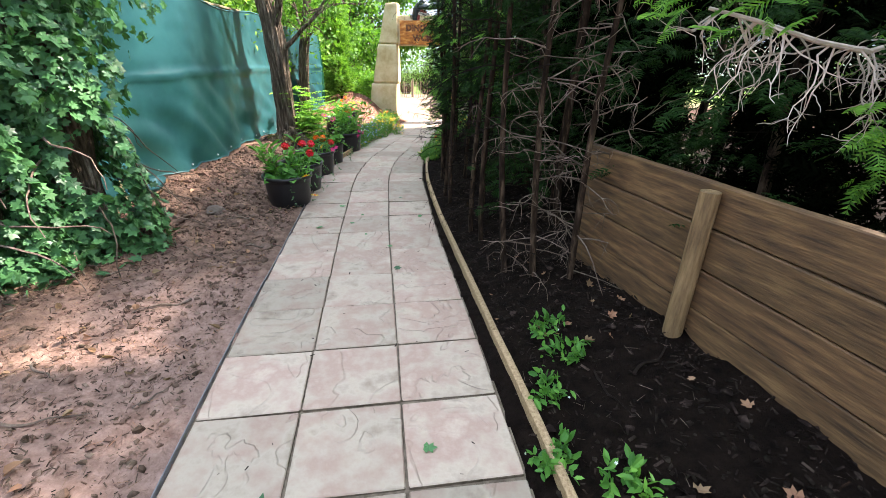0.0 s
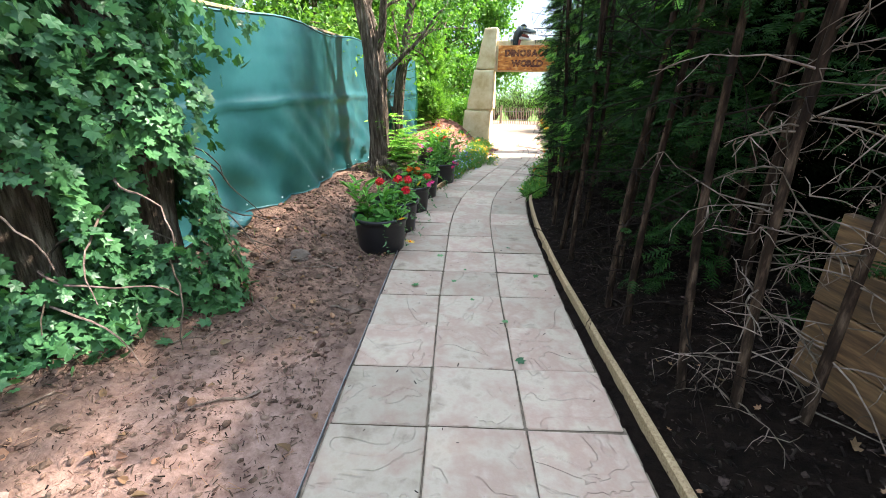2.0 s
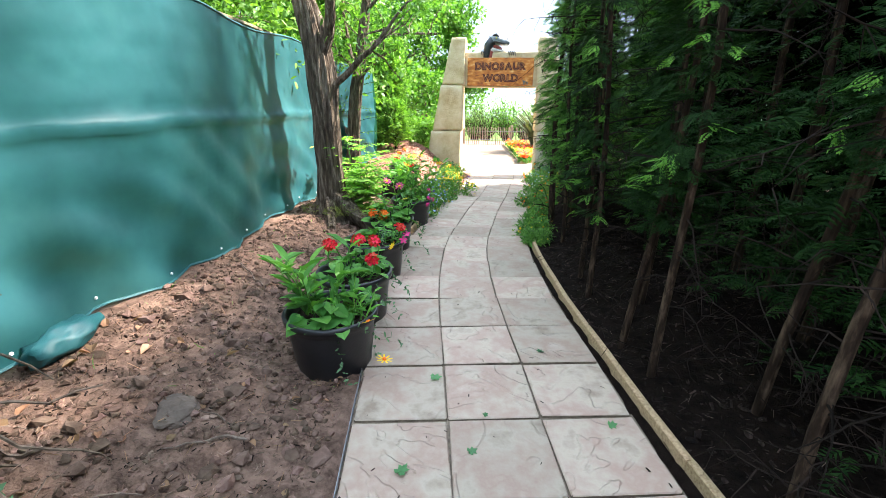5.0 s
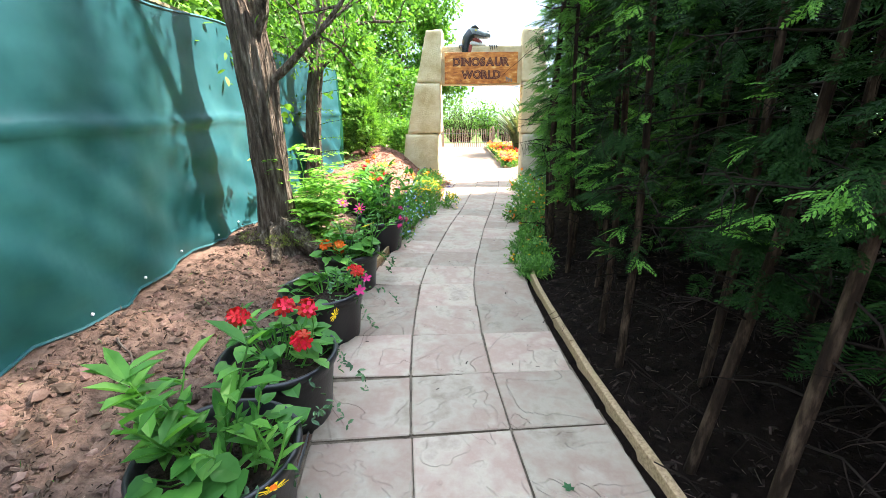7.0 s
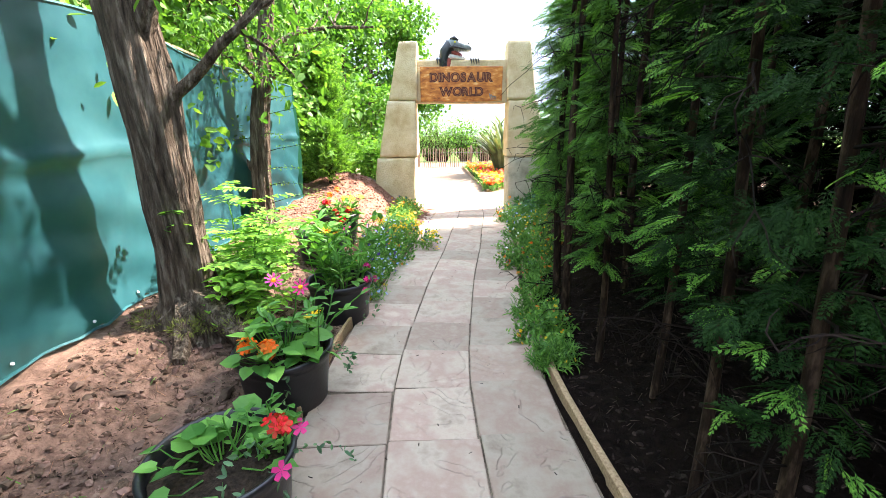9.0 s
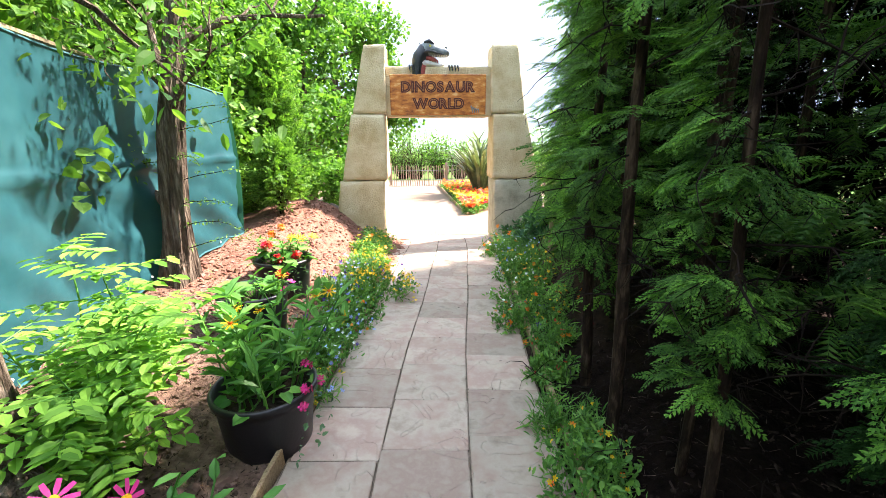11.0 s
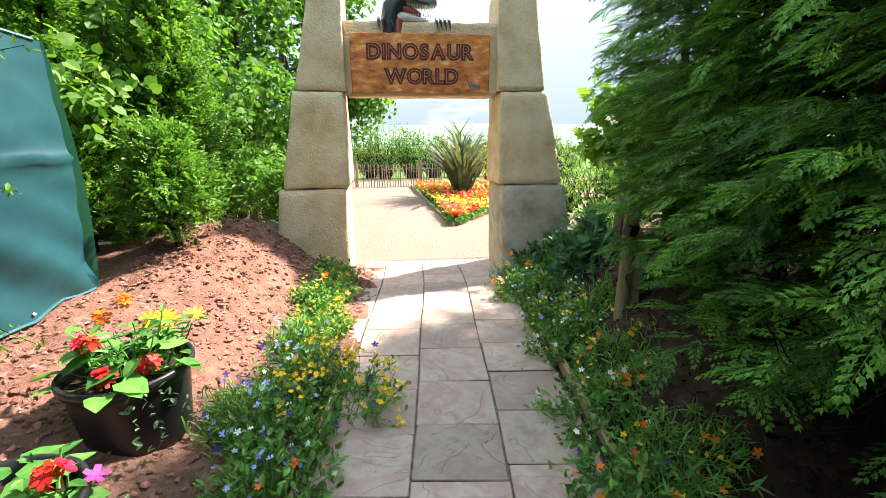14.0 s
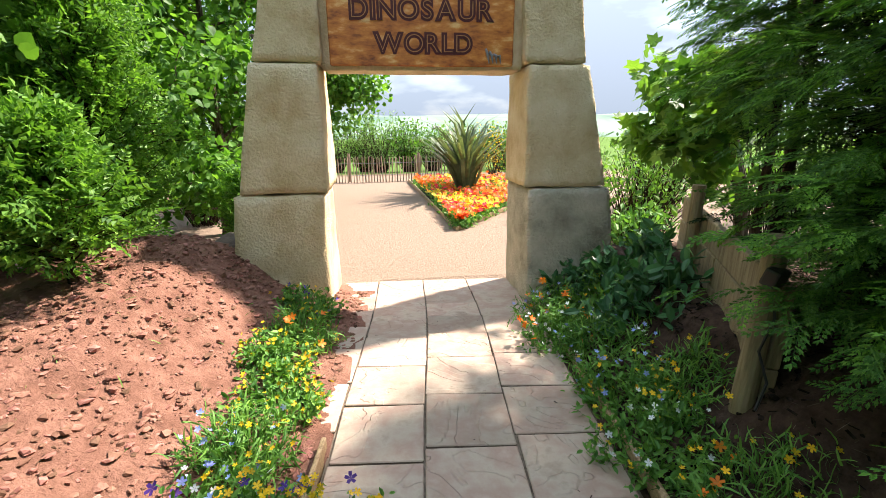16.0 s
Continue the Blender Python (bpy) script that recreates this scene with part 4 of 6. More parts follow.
def dead_branch():
    """The bleached bough that hangs over the plank wall."""
    rng = np.random.RandomState(3)
    h = Heap()
    main = np.array([(2.25, 2.1, 1.62), (1.9, 1.95, 1.58), (1.6, 1.8, 1.52), (1.35, 1.72, 1.55), (1.12, 1.75, 1.62), (.98, 1.8, 1.66)])
    h.tube(main, np.linspace(.014, .006, 6), 6)
    for i in range(46):
        k = rng.uniform(0, 4.99)
        p = main[int(k)] + (main[int(k) + 1] - main[int(k)]) * (k % 1)
        br = wander(p, (rng.uniform(-.6, .3), rng.normal() * .5, -.3), 7, rng.uniform(.03, .06), rng, .22, .35)
        h.tube(br, np.linspace(.005, .0012, 8), 4, False)
        for _ in range(3):
            s = wander(br[rng.randint(1, 7)], rng.normal(size=3) + (0, 0, -.7), 4, .03, rng, .15, .4)
            h.tube(s, np.linspace(.0025, .0008, 5), 3, False)
    b = thing("dead_bough", "bleached dead conifer bough hanging over the plank wall", "branch", pose(1.5, 1.8, 1.5))
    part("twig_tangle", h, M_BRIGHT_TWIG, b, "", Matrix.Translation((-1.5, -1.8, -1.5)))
    h = Heap()
    P, A = [], []
    for c in ((1.05, 1.78, 1.70), (.85, 1.85, 1.72), (1.2, 1.7, 1.72), (1.75, 1.75, 1.25), (1.9, 1.6, 1.2)):
        for _ in range(16):
            P.append(np.array(c) + rng.normal(size=3) * .07), A.append(rng.normal(size=3) * .6 + (-.7, -.4, -.2))
    h.add(*strew(SPRAY_FINE, P, A, np.array([0, 0, 1]) + rng.normal(size=(len(P), 3)) * .3, rng.uniform(.09, .17, len(P))))
    part("green_spray", h, M_CONIFER_LIT, b, "bright green living sprays", Matrix.Translation((-1.5, -1.8, -1.5)))


dead_branch()


# ---- trees ----
def bark_tube(h, pts, radii, sides, k=0.0):
    """A trunk with flutes and knots."""
    v0 = h.n
    h.tube(pts, radii, sides)
    v = h.v[-3] if len(h.v) >= 3 else h.v[-1]
    c = np.repeat(np.asarray(pts, float), sides, axis=0)
    rad = v - c
    a = np.tile(np.arange(sides) * 2 * np.pi / sides, len(pts))
    z = v[:, 2]
    f = 1 + .12 * np.sin(4 * a + 1.6 * np.sin(2.4 * z + k)) + .08 * np.sin(7 * a + 2 * z + k) + .05 * np.sin(13 * a - 1.5 * z) + .04 * np.sin(11 * z + 2 * a)
    v[:] = c + rad * f[:, None]


def crown(centres, radii, n, shape, size, rng, up=.6):
    P, D = [], []
    for c, r in zip(centres, radii):
        k = max(3, int(n * r ** 2))
        p, d = ball(k, (r, r, r * .75), rng, .35)
        P.append(p + c), D.append(d)
    P, D = np.concatenate(P), np.concatenate(D)
    A = D * .6 + rng.normal(size=P.shape) * .7 + (0, 0, -.35)
    U = np.array([0, 0, up]) + rng.normal(size=P.shape) * .5 + D * .3
    return strew(shape, P, A, U, rng.uniform(.7, 1.25, len(P)) * size)


def tree(name, label, x, y, trunk, radii, limbs, leaf, mat, n, size, shape, rng, clump=(.25, .5), category="tree", twig=5):
    z0 = gz(x, y) - .08
    t = thing(name, label, category, pose(x, y, z0))
    h = Heap()
    zs = np.linspace(0, 1, 26)
    tp = np.array(trunk, float)
    u = np.linspace(0, 1, len(tp))
    pts = np.stack([np.interp(zs, u, tp[:, k]) for k in range(3)], -1)
    bark_tube(h, pts, np.interp(zs, np.linspace(0, 1, len(radii)), radii), 44, x)
    part("trunk", h, M_BARK, t)
    ends = []
    for (k, d, L, r) in limbs:
        p = np.array([np.interp(k, u, tp[:, a]) for a in range(3)])
        br = wander(p, unit(np.array(d, float)), 9, L / 9, rng, .0, .13)
        b = Heap()
        b.tube(br, np.linspace(r, r * .3, 10), 8)
        for _ in range(twig):
            q = br[rng.randint(3, 10)]
            s = wander(q, unit(np.array(d, float)) + rng.normal(size=3) * .7, 5, L * .09, rng, .0, .25)
            b.tube(s, np.linspace(r * .35, r * .1, 6), 5)
            ends += [s[-1], s[-3]]
        ends.append(br[-1])
        part("limb", b, M_BARK, t)
    if leaf:
        c = np.array(ends)
        h = Heap()
        h.add(*crown(c, rng.uniform(*clump, len(c)), n, shape, size, rng))
        part("crown", h, mat, t)
    return t


rng = np.random.RandomState(5)
tree("tree", "old fluted grey-brown conifer trunk with mossy foot", -2.92, 7.42, ((0, 0, 0), (.0, 0, .3), (.02, -.03, .8), (.03, -.09, 1.5), (.0, -.12, 2.0), (-.18, -.1, 2.7), (-.38, -.1, 3.6)),
     (.29, .165, .14, .135, .14, .115, .09, .08), ((.50, (.85, .15, .16), 1.25, .042), (.58, (.35, -.2, 1.3), 1.6, .07), (.75, (.5, .5, 1), 1.5, .06), (.8, (-.8, .4, .8), 1.5, .05), (.95, (.2, -.6, 1), 1.4, .05)),
     True, M_BROAD, 240, .075, OVAL, rng, (.2, .42))
tree("tree", "ivy-clad forked tree trunk by the green screen", -3.5, 9.88, ((0, 0, 0), (.06, 0, .5), (.10, 0, 1.0), (.17, -.02, 1.5), (.28, 0, 2.1), (.45, .1, 3.2)), (.19, .115, .10, .10, .085, .07, .06),
     ((.30, (-.7, -.1, .7), .7, .05), (.62, (.5, -.5, .5), 1.0, .03), (.7, (-.6, .3, .8), 1.2, .04), (.8, (.7, .4, .6), 1.3, .04), (.95, (.1, .3, 1), 1.2, .04), (.66, (-.2, -.8, .5), .9, .03), (.9, (.6, -.5, .4), 1.0, .03)),
     True, M_BROAD, 420, .06, OVAL, rng, (.22, .40))


def roots(x, y):
    """Buttress roots that run out from the old tree, mossy on top."""
    r2 = np.random.RandomState(6)
    t = thing("tree_roots", "mossy spreading roots at the foot of the old tree", "roots", pose(x, y, gz(x, y) - .04))
    for a, L, r in ((-.45, .72, .12), (-1.25, .50, .09), (-2.3, .46, .09), (.5, .5, .08)):
        pts = [np.array((math.cos(a) * d, math.sin(a) * d, .32 * (1 - d / L) ** 1.6 - .02 * d)) for d in np.linspace(.06, L, 9)]
        h = Heap()
        bark_tube(h, pts, np.linspace(r, r * .45, 9), 12, a)
        part("root", h, M_BARK, t)
    for a, d in ((-.45, .34), (-.5, .46), (-.8, .3), (-2.3, .28), (-1.2, .32)):
        n = 420
        p, dd = ball(n, (.11, .09, .055), r2, .6)
        h = Heap()
        h.add(*strew(BLADE, p + (math.cos(a) * d, math.sin(a) * d, .19 - .16 * d), dd + (0, 0, .5), r2.normal(size=(n, 3)), r2.uniform(.015, .03, n)))
        part("moss", h, M_MOSS, t, "yellow-green moss cushion")


roots(-2.92, 7.42)

for x, y, hgt, mt, sd in ((-5.72, 15.78, 6.5, M_BROAD, 1), (-5.25, 10.91, 5.0, M_BROAD_PALE, 2), (-5.57, 6.52, 5.2, M_BROAD_PALE, 3), (-5.90, 2.20, 5.5, M_BROAD, 4), (-3.72, 18.96, 5.6, M_BROAD, 5), (-8.58, 13.19, 7, M_BROAD, 6)):
    r2 = np.random.RandomState(sd)
    tree("tree", "leafy broadleaf tree behind the screen" if y < 12 else "tall leafy tree beside the archway", x, y, ((0, 0, 0), (.1, 0, hgt * .3), (0, .1, hgt * .6), (.1, 0, hgt * .95)), (.22, .15, .10, .03),
         [(k, (math.cos(a), math.sin(a), .35), 1.9 * (1.1 - .5 * k), .05) for k, a in zip(np.linspace(.28, .98, 15), r2.rand(15) * 6.28 + np.arange(15) * 2.4)],
         True, mt, 330, .095, HEART if sd in (1, 5) else OVAL, r2, (.38, .68))


def cypress(x, y, height, width, sd, mat=M_CYPRESS, n=1500, label="bushy young shrub with feathery bright green sprays"):
    r2 = np.random.RandomState(sd)
    t = thing("cypress", label, "shrub", pose(x, y, gz(x, y) - .03))
    h = Heap()
    h.tube([(0, 0, 0), (.02, 0, height * .4), (0, .02, height * .9)], [.03, .02, .006], 8)
    P, A, S = [], [], []
    for i in range(n // 8):
        k = r2.rand() ** 1.1
        a = r2.rand() * 6.283
        L = width * (1 - .8 * k ** 1.5) * r2.uniform(.45, 1.05) * (.55 + .45 * min(1, k * 6))
        p0 = np.array((0, 0, .12 + height * .9 * k))
        br = wander(p0, (math.cos(a), math.sin(a), .55), 5, L / 5, r2, -.03, .14)
        h.tube(br, np.linspace(.006, .002, 6), 4, False)
        for _ in range(8):
            j = r2.randint(2, 6)
            P.append(br[j] + r2.normal(size=3) * .05), A.append(unit(br[j] - br[j - 1]) + r2.normal(size=3) * .5 + (0, 0, .15)), S.append(r2.uniform(.06, .135))
    part("stem", h, M_STEM, t)
    g = Heap()
    g.add(*strew(PINNATE, P, A, r2.normal(size=(len(P), 3)) * .6 + (0, 0, .7), np.array(S) * 1.35))
    part("foliage", g, mat, t)
    return t


for x, y, hgt, sd in ((-4.5, 14.4, 4.2, 21), (-5.0, 12.6, 4.6, 22), (-3.9, 16.4, 4.4, 23), (-4.9, 9.4, 4.2, 24)):
    r2 = np.random.RandomState(sd)
    tree("tree", "dense young lime tree with broad mid-green leaves", x, y, ((0, 0, 0), (.05, 0, hgt * .3), (0, .05, hgt * .6), (.05, 0, hgt * .95)), (.10, .08, .05, .02),
         [(k, (math.cos(a), math.sin(a), .45), 1.25 * (1.15 - .6 * k), .025) for k, a in zip(np.linspace(.12, .98, 20), np.arange(20) * 2.4 + sd)],
         True, M_BROAD if sd % 2 else M_BROAD_PALE, 330, .095, HEART, r2, (.26, .48), twig=4)
cypress(-3.15, 11.85, .85, .5, 4, n=1500, label="low spreading cypress seedling at the foot of the clay heap")
cypress(-3.48, 12.85, 2.4, .72, 1, n=3800)
cypress(-3.95, 13.5, 2.5, .8, 2, n=3200)
cypress(-4.1, 12.3, 2.3, .7, 3, n=2400)
cypress(-2.84, 14.25, 1.2, .5, 5, M_BROAD, 900, "small leafy shrub behind the archway")


def ivy_tree(x, y, sd, n, skirt):
    """The stump at the start, wrapped in ivy down to the ground."""
    r2 = np.random.RandomState(sd)
    t = thing("ivy_tree", "old tree trunk smothered in glossy dark green ivy", "tree", pose(x, y, gz(x, y) - .05))
    h = Heap()
    zs = np.linspace(0, 1, 24)
    pts = np.stack([.10 * np.sin(3 * zs), .08 * np.sin(5 * zs), 4.2 * zs], -1)
    bark_tube(h, pts, np.interp(zs, (0, .1, .4, 1), (.25, .17, .15, .1)), 20)
    for d, k in (((-.6, -.5, .9), .42), ((.7, -.4, .8), .45), ((-.4, .6, 1), .55), ((.5, .3, 1), .6), ((.2, -.9, .6), .5)):
        h.tube(wander((0, 0, 4.2 * k), unit(np.array(d)), 8, .22, r2, 0, .12), np.linspace(.085, .03, 9), 9)
    part("trunk", h, M_BARK, t)
    P, A, U = [], [], []
    # curtain on the trunk, skirt at its foot, hanging trails above
    a, z = r2.rand(n) * 6.283, 2.9 * r2.rand(n)
    bulge = .22 + .06 * np.sin(3 * a + 2 * z) + .05 * np.sin(2.3 * z + a) + .14 * np.exp(-z * 1.6) + .10 * r2.rand(n)
    gap = np.sin(2.7 * a + 1.9 * z) + .6 * np.sin(5.1 * z - 2 * a) > -1.05
    d = np.stack([np.cos(a), np.sin(a), 0 * a], -1)
    P.append((d * (bulge + .02)[:, None] * np.array((1.15, 1, 1)) + np.stack([0 * z, 0 * z, z], -1))[gap])
    A.append((d * .35 + r2.normal(size=(n, 3)) * .45 + (0, 0, -.9))[gap]), U.append((d + r2.normal(size=(n, 3)) * .35 + (0, 0, .5))[gap])
    for i in range(60):
        a0 = r2.rand() * 6.283
        p = np.array((math.cos(a0) * r2.uniform(.22, .45), math.sin(a0) * r2.uniform(.22, .42), r2.uniform(1.6, 3.6)))
        k = wander(p, (math.cos(a0) * .5, math.sin(a0) * .5, -.8), 14, .055, r2, .08, .25)
        k = np.repeat(k, 3, axis=0)
        P.append(k + r2.normal(size=k.shape) * .04), A.append(r2.normal(size=k.shape) * .5 + (0, 0, -.8)), U.append(r2.normal(size=k.shape) * .5 + d[0] * 0 + (math.cos(a0), math.sin(a0), .5))
    m = skirt
    gx, gy = r2.normal(size=m) * .22 - .10, r2.normal(size=m) * .30 - .30
    keep = (gx < .7)
    q = np.stack([gx, gy, ground_z(x + gx, y + gy) - gz(x, y) + .05 + .28 * r2.rand(m) * np.exp(-(gx ** 2 + gy ** 2))], -1)[keep]
    P.append(q), A.append(r2.normal(size=q.shape) + (0, 0, -.1)), U.append(r2.normal(size=q.shape) * .35 + (0, 0, 1))
    P, A, U = np.concatenate(P), np.concatenate(A), np.concatenate(U)
    g = Heap()
    g.add(*strew(LOBED, P, A, U, r2.uniform(.045, .092, len(P))))
    part("ivy", g, M_IVY, t, "glossy lobed ivy leaves")
    v = Heap()
    for i in range(26):
        a0 = r2.rand() * 6.283
        v.tube(wander((math.cos(a0) * .35, math.sin(a0) * .3, r2.uniform(.02, 1.2)), (math.cos(a0), math.sin(a0), -.4), 9, .075, r2, .10, .22), np.linspace(.008, .003, 10), 5)
    part("ivy_vine", v, M_SNAG, t, "woody tangled ivy stems")
    return t


ivy_tree(-2.83, 2.90, 12, 7600, 1700)
ivy_tree(-3.12, 2.38, 13, 6400, 900)


def sprigs():
    """Thin leafy shoots that stand out sideways from the second trunk."""
    r2 = np.random.RandomState(44)
    t = thing("trunk_shoots", "thin arching shoots with tiny leaves growing from the trunk", "shoots", pose(-3.4, 9.88, .3))
    for z, L, a in ((.35, .8, -.25), (.55, .62, -.5), (.75, .85, -.1), (.95, .55, -.6), (1.15, .8, -.15), (1.3, .6, .2), (.45, .4, 2.6), (.9, .45, 3.4), (.15, .75, -.35)):
        k = wander((.03, -.03, z), (math.cos(a), math.sin(a), .35), 12, L / 12, r2, .045, .06)
        h = Heap()
        h.tube(k, np.linspace(.004, .0012, 13), 4, False)
        shoot = part("shoot", h, M_TWIG, t)
        q = np.repeat(k[1:], 5, 0)
        g = Heap()
        g.add(*strew(OVAL, q + r2.normal(size=q.shape) * .012, r2.normal(size=q.shape), r2.normal(size=q.shape) * .5 + (0, 0, 1), r2.uniform(.018, .036, len(q))))
        part("foliage", g, M_BROAD_PALE, shoot)


sprigs()

# ---- pots ----
def pot_mesh():
    prof = ((.0, 0.012), (.205, 0.0), (.215, .015), (.245, .30), (.252, .34), (.268, .345), (.272, .375), (.262, .385), (.250, .38), (.244, .335), (.236, .315))
    n, v, f = 36, [], []
    for r, z in prof:
        v += [(r * math.cos(2 * np.pi * i / n), r * math.sin(2 * np.pi * i / n), z) for i in range(n)]
    for k in range(len(prof) - 1):
        f += [(k * n + i, k * n + (i + 1) % n, (k + 1) * n + (i + 1) % n, (k + 1) * n + i) for i in range(n)]
    return mesh_of("pot", v, f, M_POT, True)


def soil_mesh():
    v, f = [(0, 0, .335)], []
    for k, r in enumerate((.06, .12, .18, .238)):
        v += [(r * math.cos(a), r * math.sin(a), .325 + .012 * math.sin(5 * a + 9 * r)) for a in np.linspace(0, 6.283, 24, endpoint=False)]
        for i in range(24):
            j = (i + 1) % 24
            f += [(0, 1 + i, 1 + j)] * (k == 0) + ([(1 + (k - 1) * 24 + i, 1 + k * 24 + i, 1 + k * 24 + j), (1 + (k - 1) * 24 + i, 1 + k * 24 + j, 1 + (k - 1) * 24 + j)] if k else [])
    return mesh_of("compost", v, f, M_COMPOST, True)


POT, SOIL = pot_mesh(), soil_mesh()


def stalks(h, L, A, U, S, base, n, height, spread, rng, per=7, leaf=.10, lean=.35):
    """Upright stems with leaves up them: tubes onto h, leaves into the lists."""
    tops = []
    for i in range(n):
        a = rng.rand() * 6.283
        p = np.array(base) + (math.cos(a) * spread * rng.rand(), math.sin(a) * spread * rng.rand(), 0)
        k = wander(p, (math.cos(a) * lean, math.sin(a) * lean, 1), 6, height * rng.uniform(.6, 1.1) / 6, rng, 0, .12)
        h.tube(k, np.linspace(.006, .003, 7), 5, False)
        tops.append(k[-1])
        for j in range(per):
            q = k[1 + j * 6 // per if 1 + j * 6 // per < 7 else 6]
            b = rng.rand() * 6.283
            L.append(q), A.append((math.cos(b), math.sin(b), rng.uniform(-.1, .7))), U.append((0, 0, 1)), S.append(leaf * rng.uniform(.6, 1.2))
    return tops


def blooms(parent, tops, mat, size, shape, rng, name="flower", centre=None, domed=0, label=""):
    for p in tops:
        h = Heap()
        if domed:
            c, d = ball(domed, (size * .55, size * .55, size * .4), rng, .7)
            d = d + (0, 0, .6)
            h.add(*strew(shape, c + p, np.cross(d, rng.normal(size=d.shape)), d, size * .42))
        else:
            d = unit(rng.normal(size=3) * .35 + (.2, -.35, .9))
            h.add(*strew(shape, [p], [np.cross(d, (1, .3, 0))], [d], size))
        fl = part(name, h, mat, parent, label)
        if centre:
            c = Heap()
            c.tube([p, np.array(p) + d * size * .25], [size * .28, size * .2], 8)
            part("flower_centre", c, centre, fl)


def potted(x, y, kind, sd, z=None, tilt=0):
    r2 = np.random.RandomState(sd)
    names = {"tall": "tall fleshy-leaved plants and a yellow flower", "geranium": "red geraniums and broad leaves", "begonia": "orange begonias and leafy trailing plants",
             "rudbeckia": "tall green stems and yellow daisies", "mixed": "red and yellow mixed bedding flowers", "sparse": "sparse trailing leaves and pink flowers"}
    z = min(gz(x + .2 * math.cos(a), y + .2 * math.sin(a)) for a in (0, 1.57, 3.14, 4.71)) if z is None else z
    t = thing("plant_pot", "large black plastic pot with " + names[kind], "plant pot", pose(x, y, z + .002, tilt, 0, sd * 37), "pots along the bank")
    for nm, me in (("pot", POT), ("compost", SOIL)):
        ob = new(nm, me)
        ob.parent = t
    st, L, A, U, S = Heap(), [], [], [], []
    hearts, HA, HU, HS = [], [], [], []
    fl = []

    def mound(n, rad, zc, size):
        for _ in range(n):
            a, r = r2.rand() * 6.283, rad * math.sqrt(r2.rand())
            p = np.array((r * math.cos(a), r * math.sin(a), .34 + zc * (1 - .7 * (r / rad) ** 2) * r2.uniform(.4, 1.1)))
            st.tube([(p[0] * .4, p[1] * .4, .33), p * (.8, .8, .9), p], [.004, .003, .002], 4, False)
            hearts.append(p), HA.append((math.cos(a) + r2.normal() * .5, math.sin(a) + r2.normal() * .5, r2.uniform(-.35, .2))), HU.append((r2.normal() * .3, r2.normal() * .3, 1)), HS.append(size * r2.uniform(.6, 1.25))

    if kind == "tall":
        tops = stalks(st, L, A, U, S, (-.09, .0, .33), 9, .46, .10, r2, 9, .15)
        mound(26, .24, .16, .11)
        stalks(st, L, A, U, S, (.12, -.05, .33), 7, .22, .1, r2, 7, .09)
        fl.append((tops[:0] + [np.array((.27, -.16, .40)), np.array((.36, -.2, .20))], M_YELLOW, .045, DAISY, M_ORANGE, 0))
    elif kind == "geranium":
        mound(40, .24, .16, .09)
        tops = stalks(st, L, A, U, S, (0, 0, .33), 8, .25, .2, r2, 5, .09)
        fl.append(([np.array(p) for p in ((-.16, -.02, .58), (.02, .06, .60), (.14, .05, .60), (.17, -.10, .52))], M_RED, .075, PANSY, None, 14))
        fl.append(([np.array((.27, .05, .56))], M_YELLOW, .035, DAISY, None, 0))
    elif kind == "sparse":
        mound(24, .25, .12, .11)
        stalks(st, L, A, U, S, (.12, .05, .33), 9, .18, .12, r2, 8, .06)
        fl.append(([np.array((.22, .02, .50))], M_RED, .07, PANSY, None, 14))
        fl.append(([np.array((.28, -.12, .42)), np.array((.26, .12, .40))], M_PINK, .035, PANSY, None, 0))
    elif kind == "begonia":
        mound(48, .26, .20, .10)
        stalks(st, L, A, U, S, (.05, .0, .33), 12, .42, .2, r2, 8, .09)
        fl.append(([np.array((-.13, -.16, .48)), np.array((.0, -.19, .48)), np.array((-.02, -.16, .45))], M_ORANGE, .075, PANSY, None, 12))
        fl.append(([np.array((.0, -.02, .78)), np.array((.12, .04, .72))], M_PINK, .05, DAISY, M_YELLOW, 0))
        fl.append(([np.array((.22, -.1, .62))], M_YELLOW, .05, DAISY, None, 0))
    elif kind == "rudbeckia":
        tops = stalks(st, L, A, U, S, (0, 0, .33), 26, .56, .22, r2, 13, .125, .22)
        mound(12, .26, .12, .09)
        fl.append((tops[:7], M_YELLOW, .038, DAISY, M_ORANGE, 0))
        fl.append(([np.array((.24, -.02, .5)), np.array((.26, -.12, .42)), np.array((.28, .06, .36)), np.array((.24, -.16, .34))], M_PINK, .05, PANSY, None, 6))
    else:
        tops = stalks(st, L, A, U, S, (0, .02, .33), 16, .28, .2, r2, 8, .085)
        mound(30, .27, .17, .105)
        fl.append(([np.array(p) for p in ((.16, -.12, .44), (.02, -.2, .43), (-.12, -.05, .52))], M_RED, .075, PANSY, None, 12))
        fl.append((tops[:4], M_YELLOW, .05, DAISY, None, 0))
        fl.append(([np.array((-.02, .1, .66)), np.array((-.1, .05, .6))], M_ORANGE, .06, PANSY, None, 8))
    part("stem", st, M_POTLEAF, t)
    if L:
        h = Heap()
        slim = kind in ("tall", "rudbeckia")
        h.add(*strew((OVAL[0] * (1, .72, 1.5), OVAL[1]) if slim else OVAL, L, np.array(A) + (0, 0, .35 * slim), U, np.array(S)))
        part("foliage", h, M_POTLEAF, t)
    if hearts:
        h = Heap()
        h.add(*strew(HEART, hearts, HA, HU, np.array(HS)))
        part("broad_foliage", h, M_POTLEAF, t)
    tr = Heap()
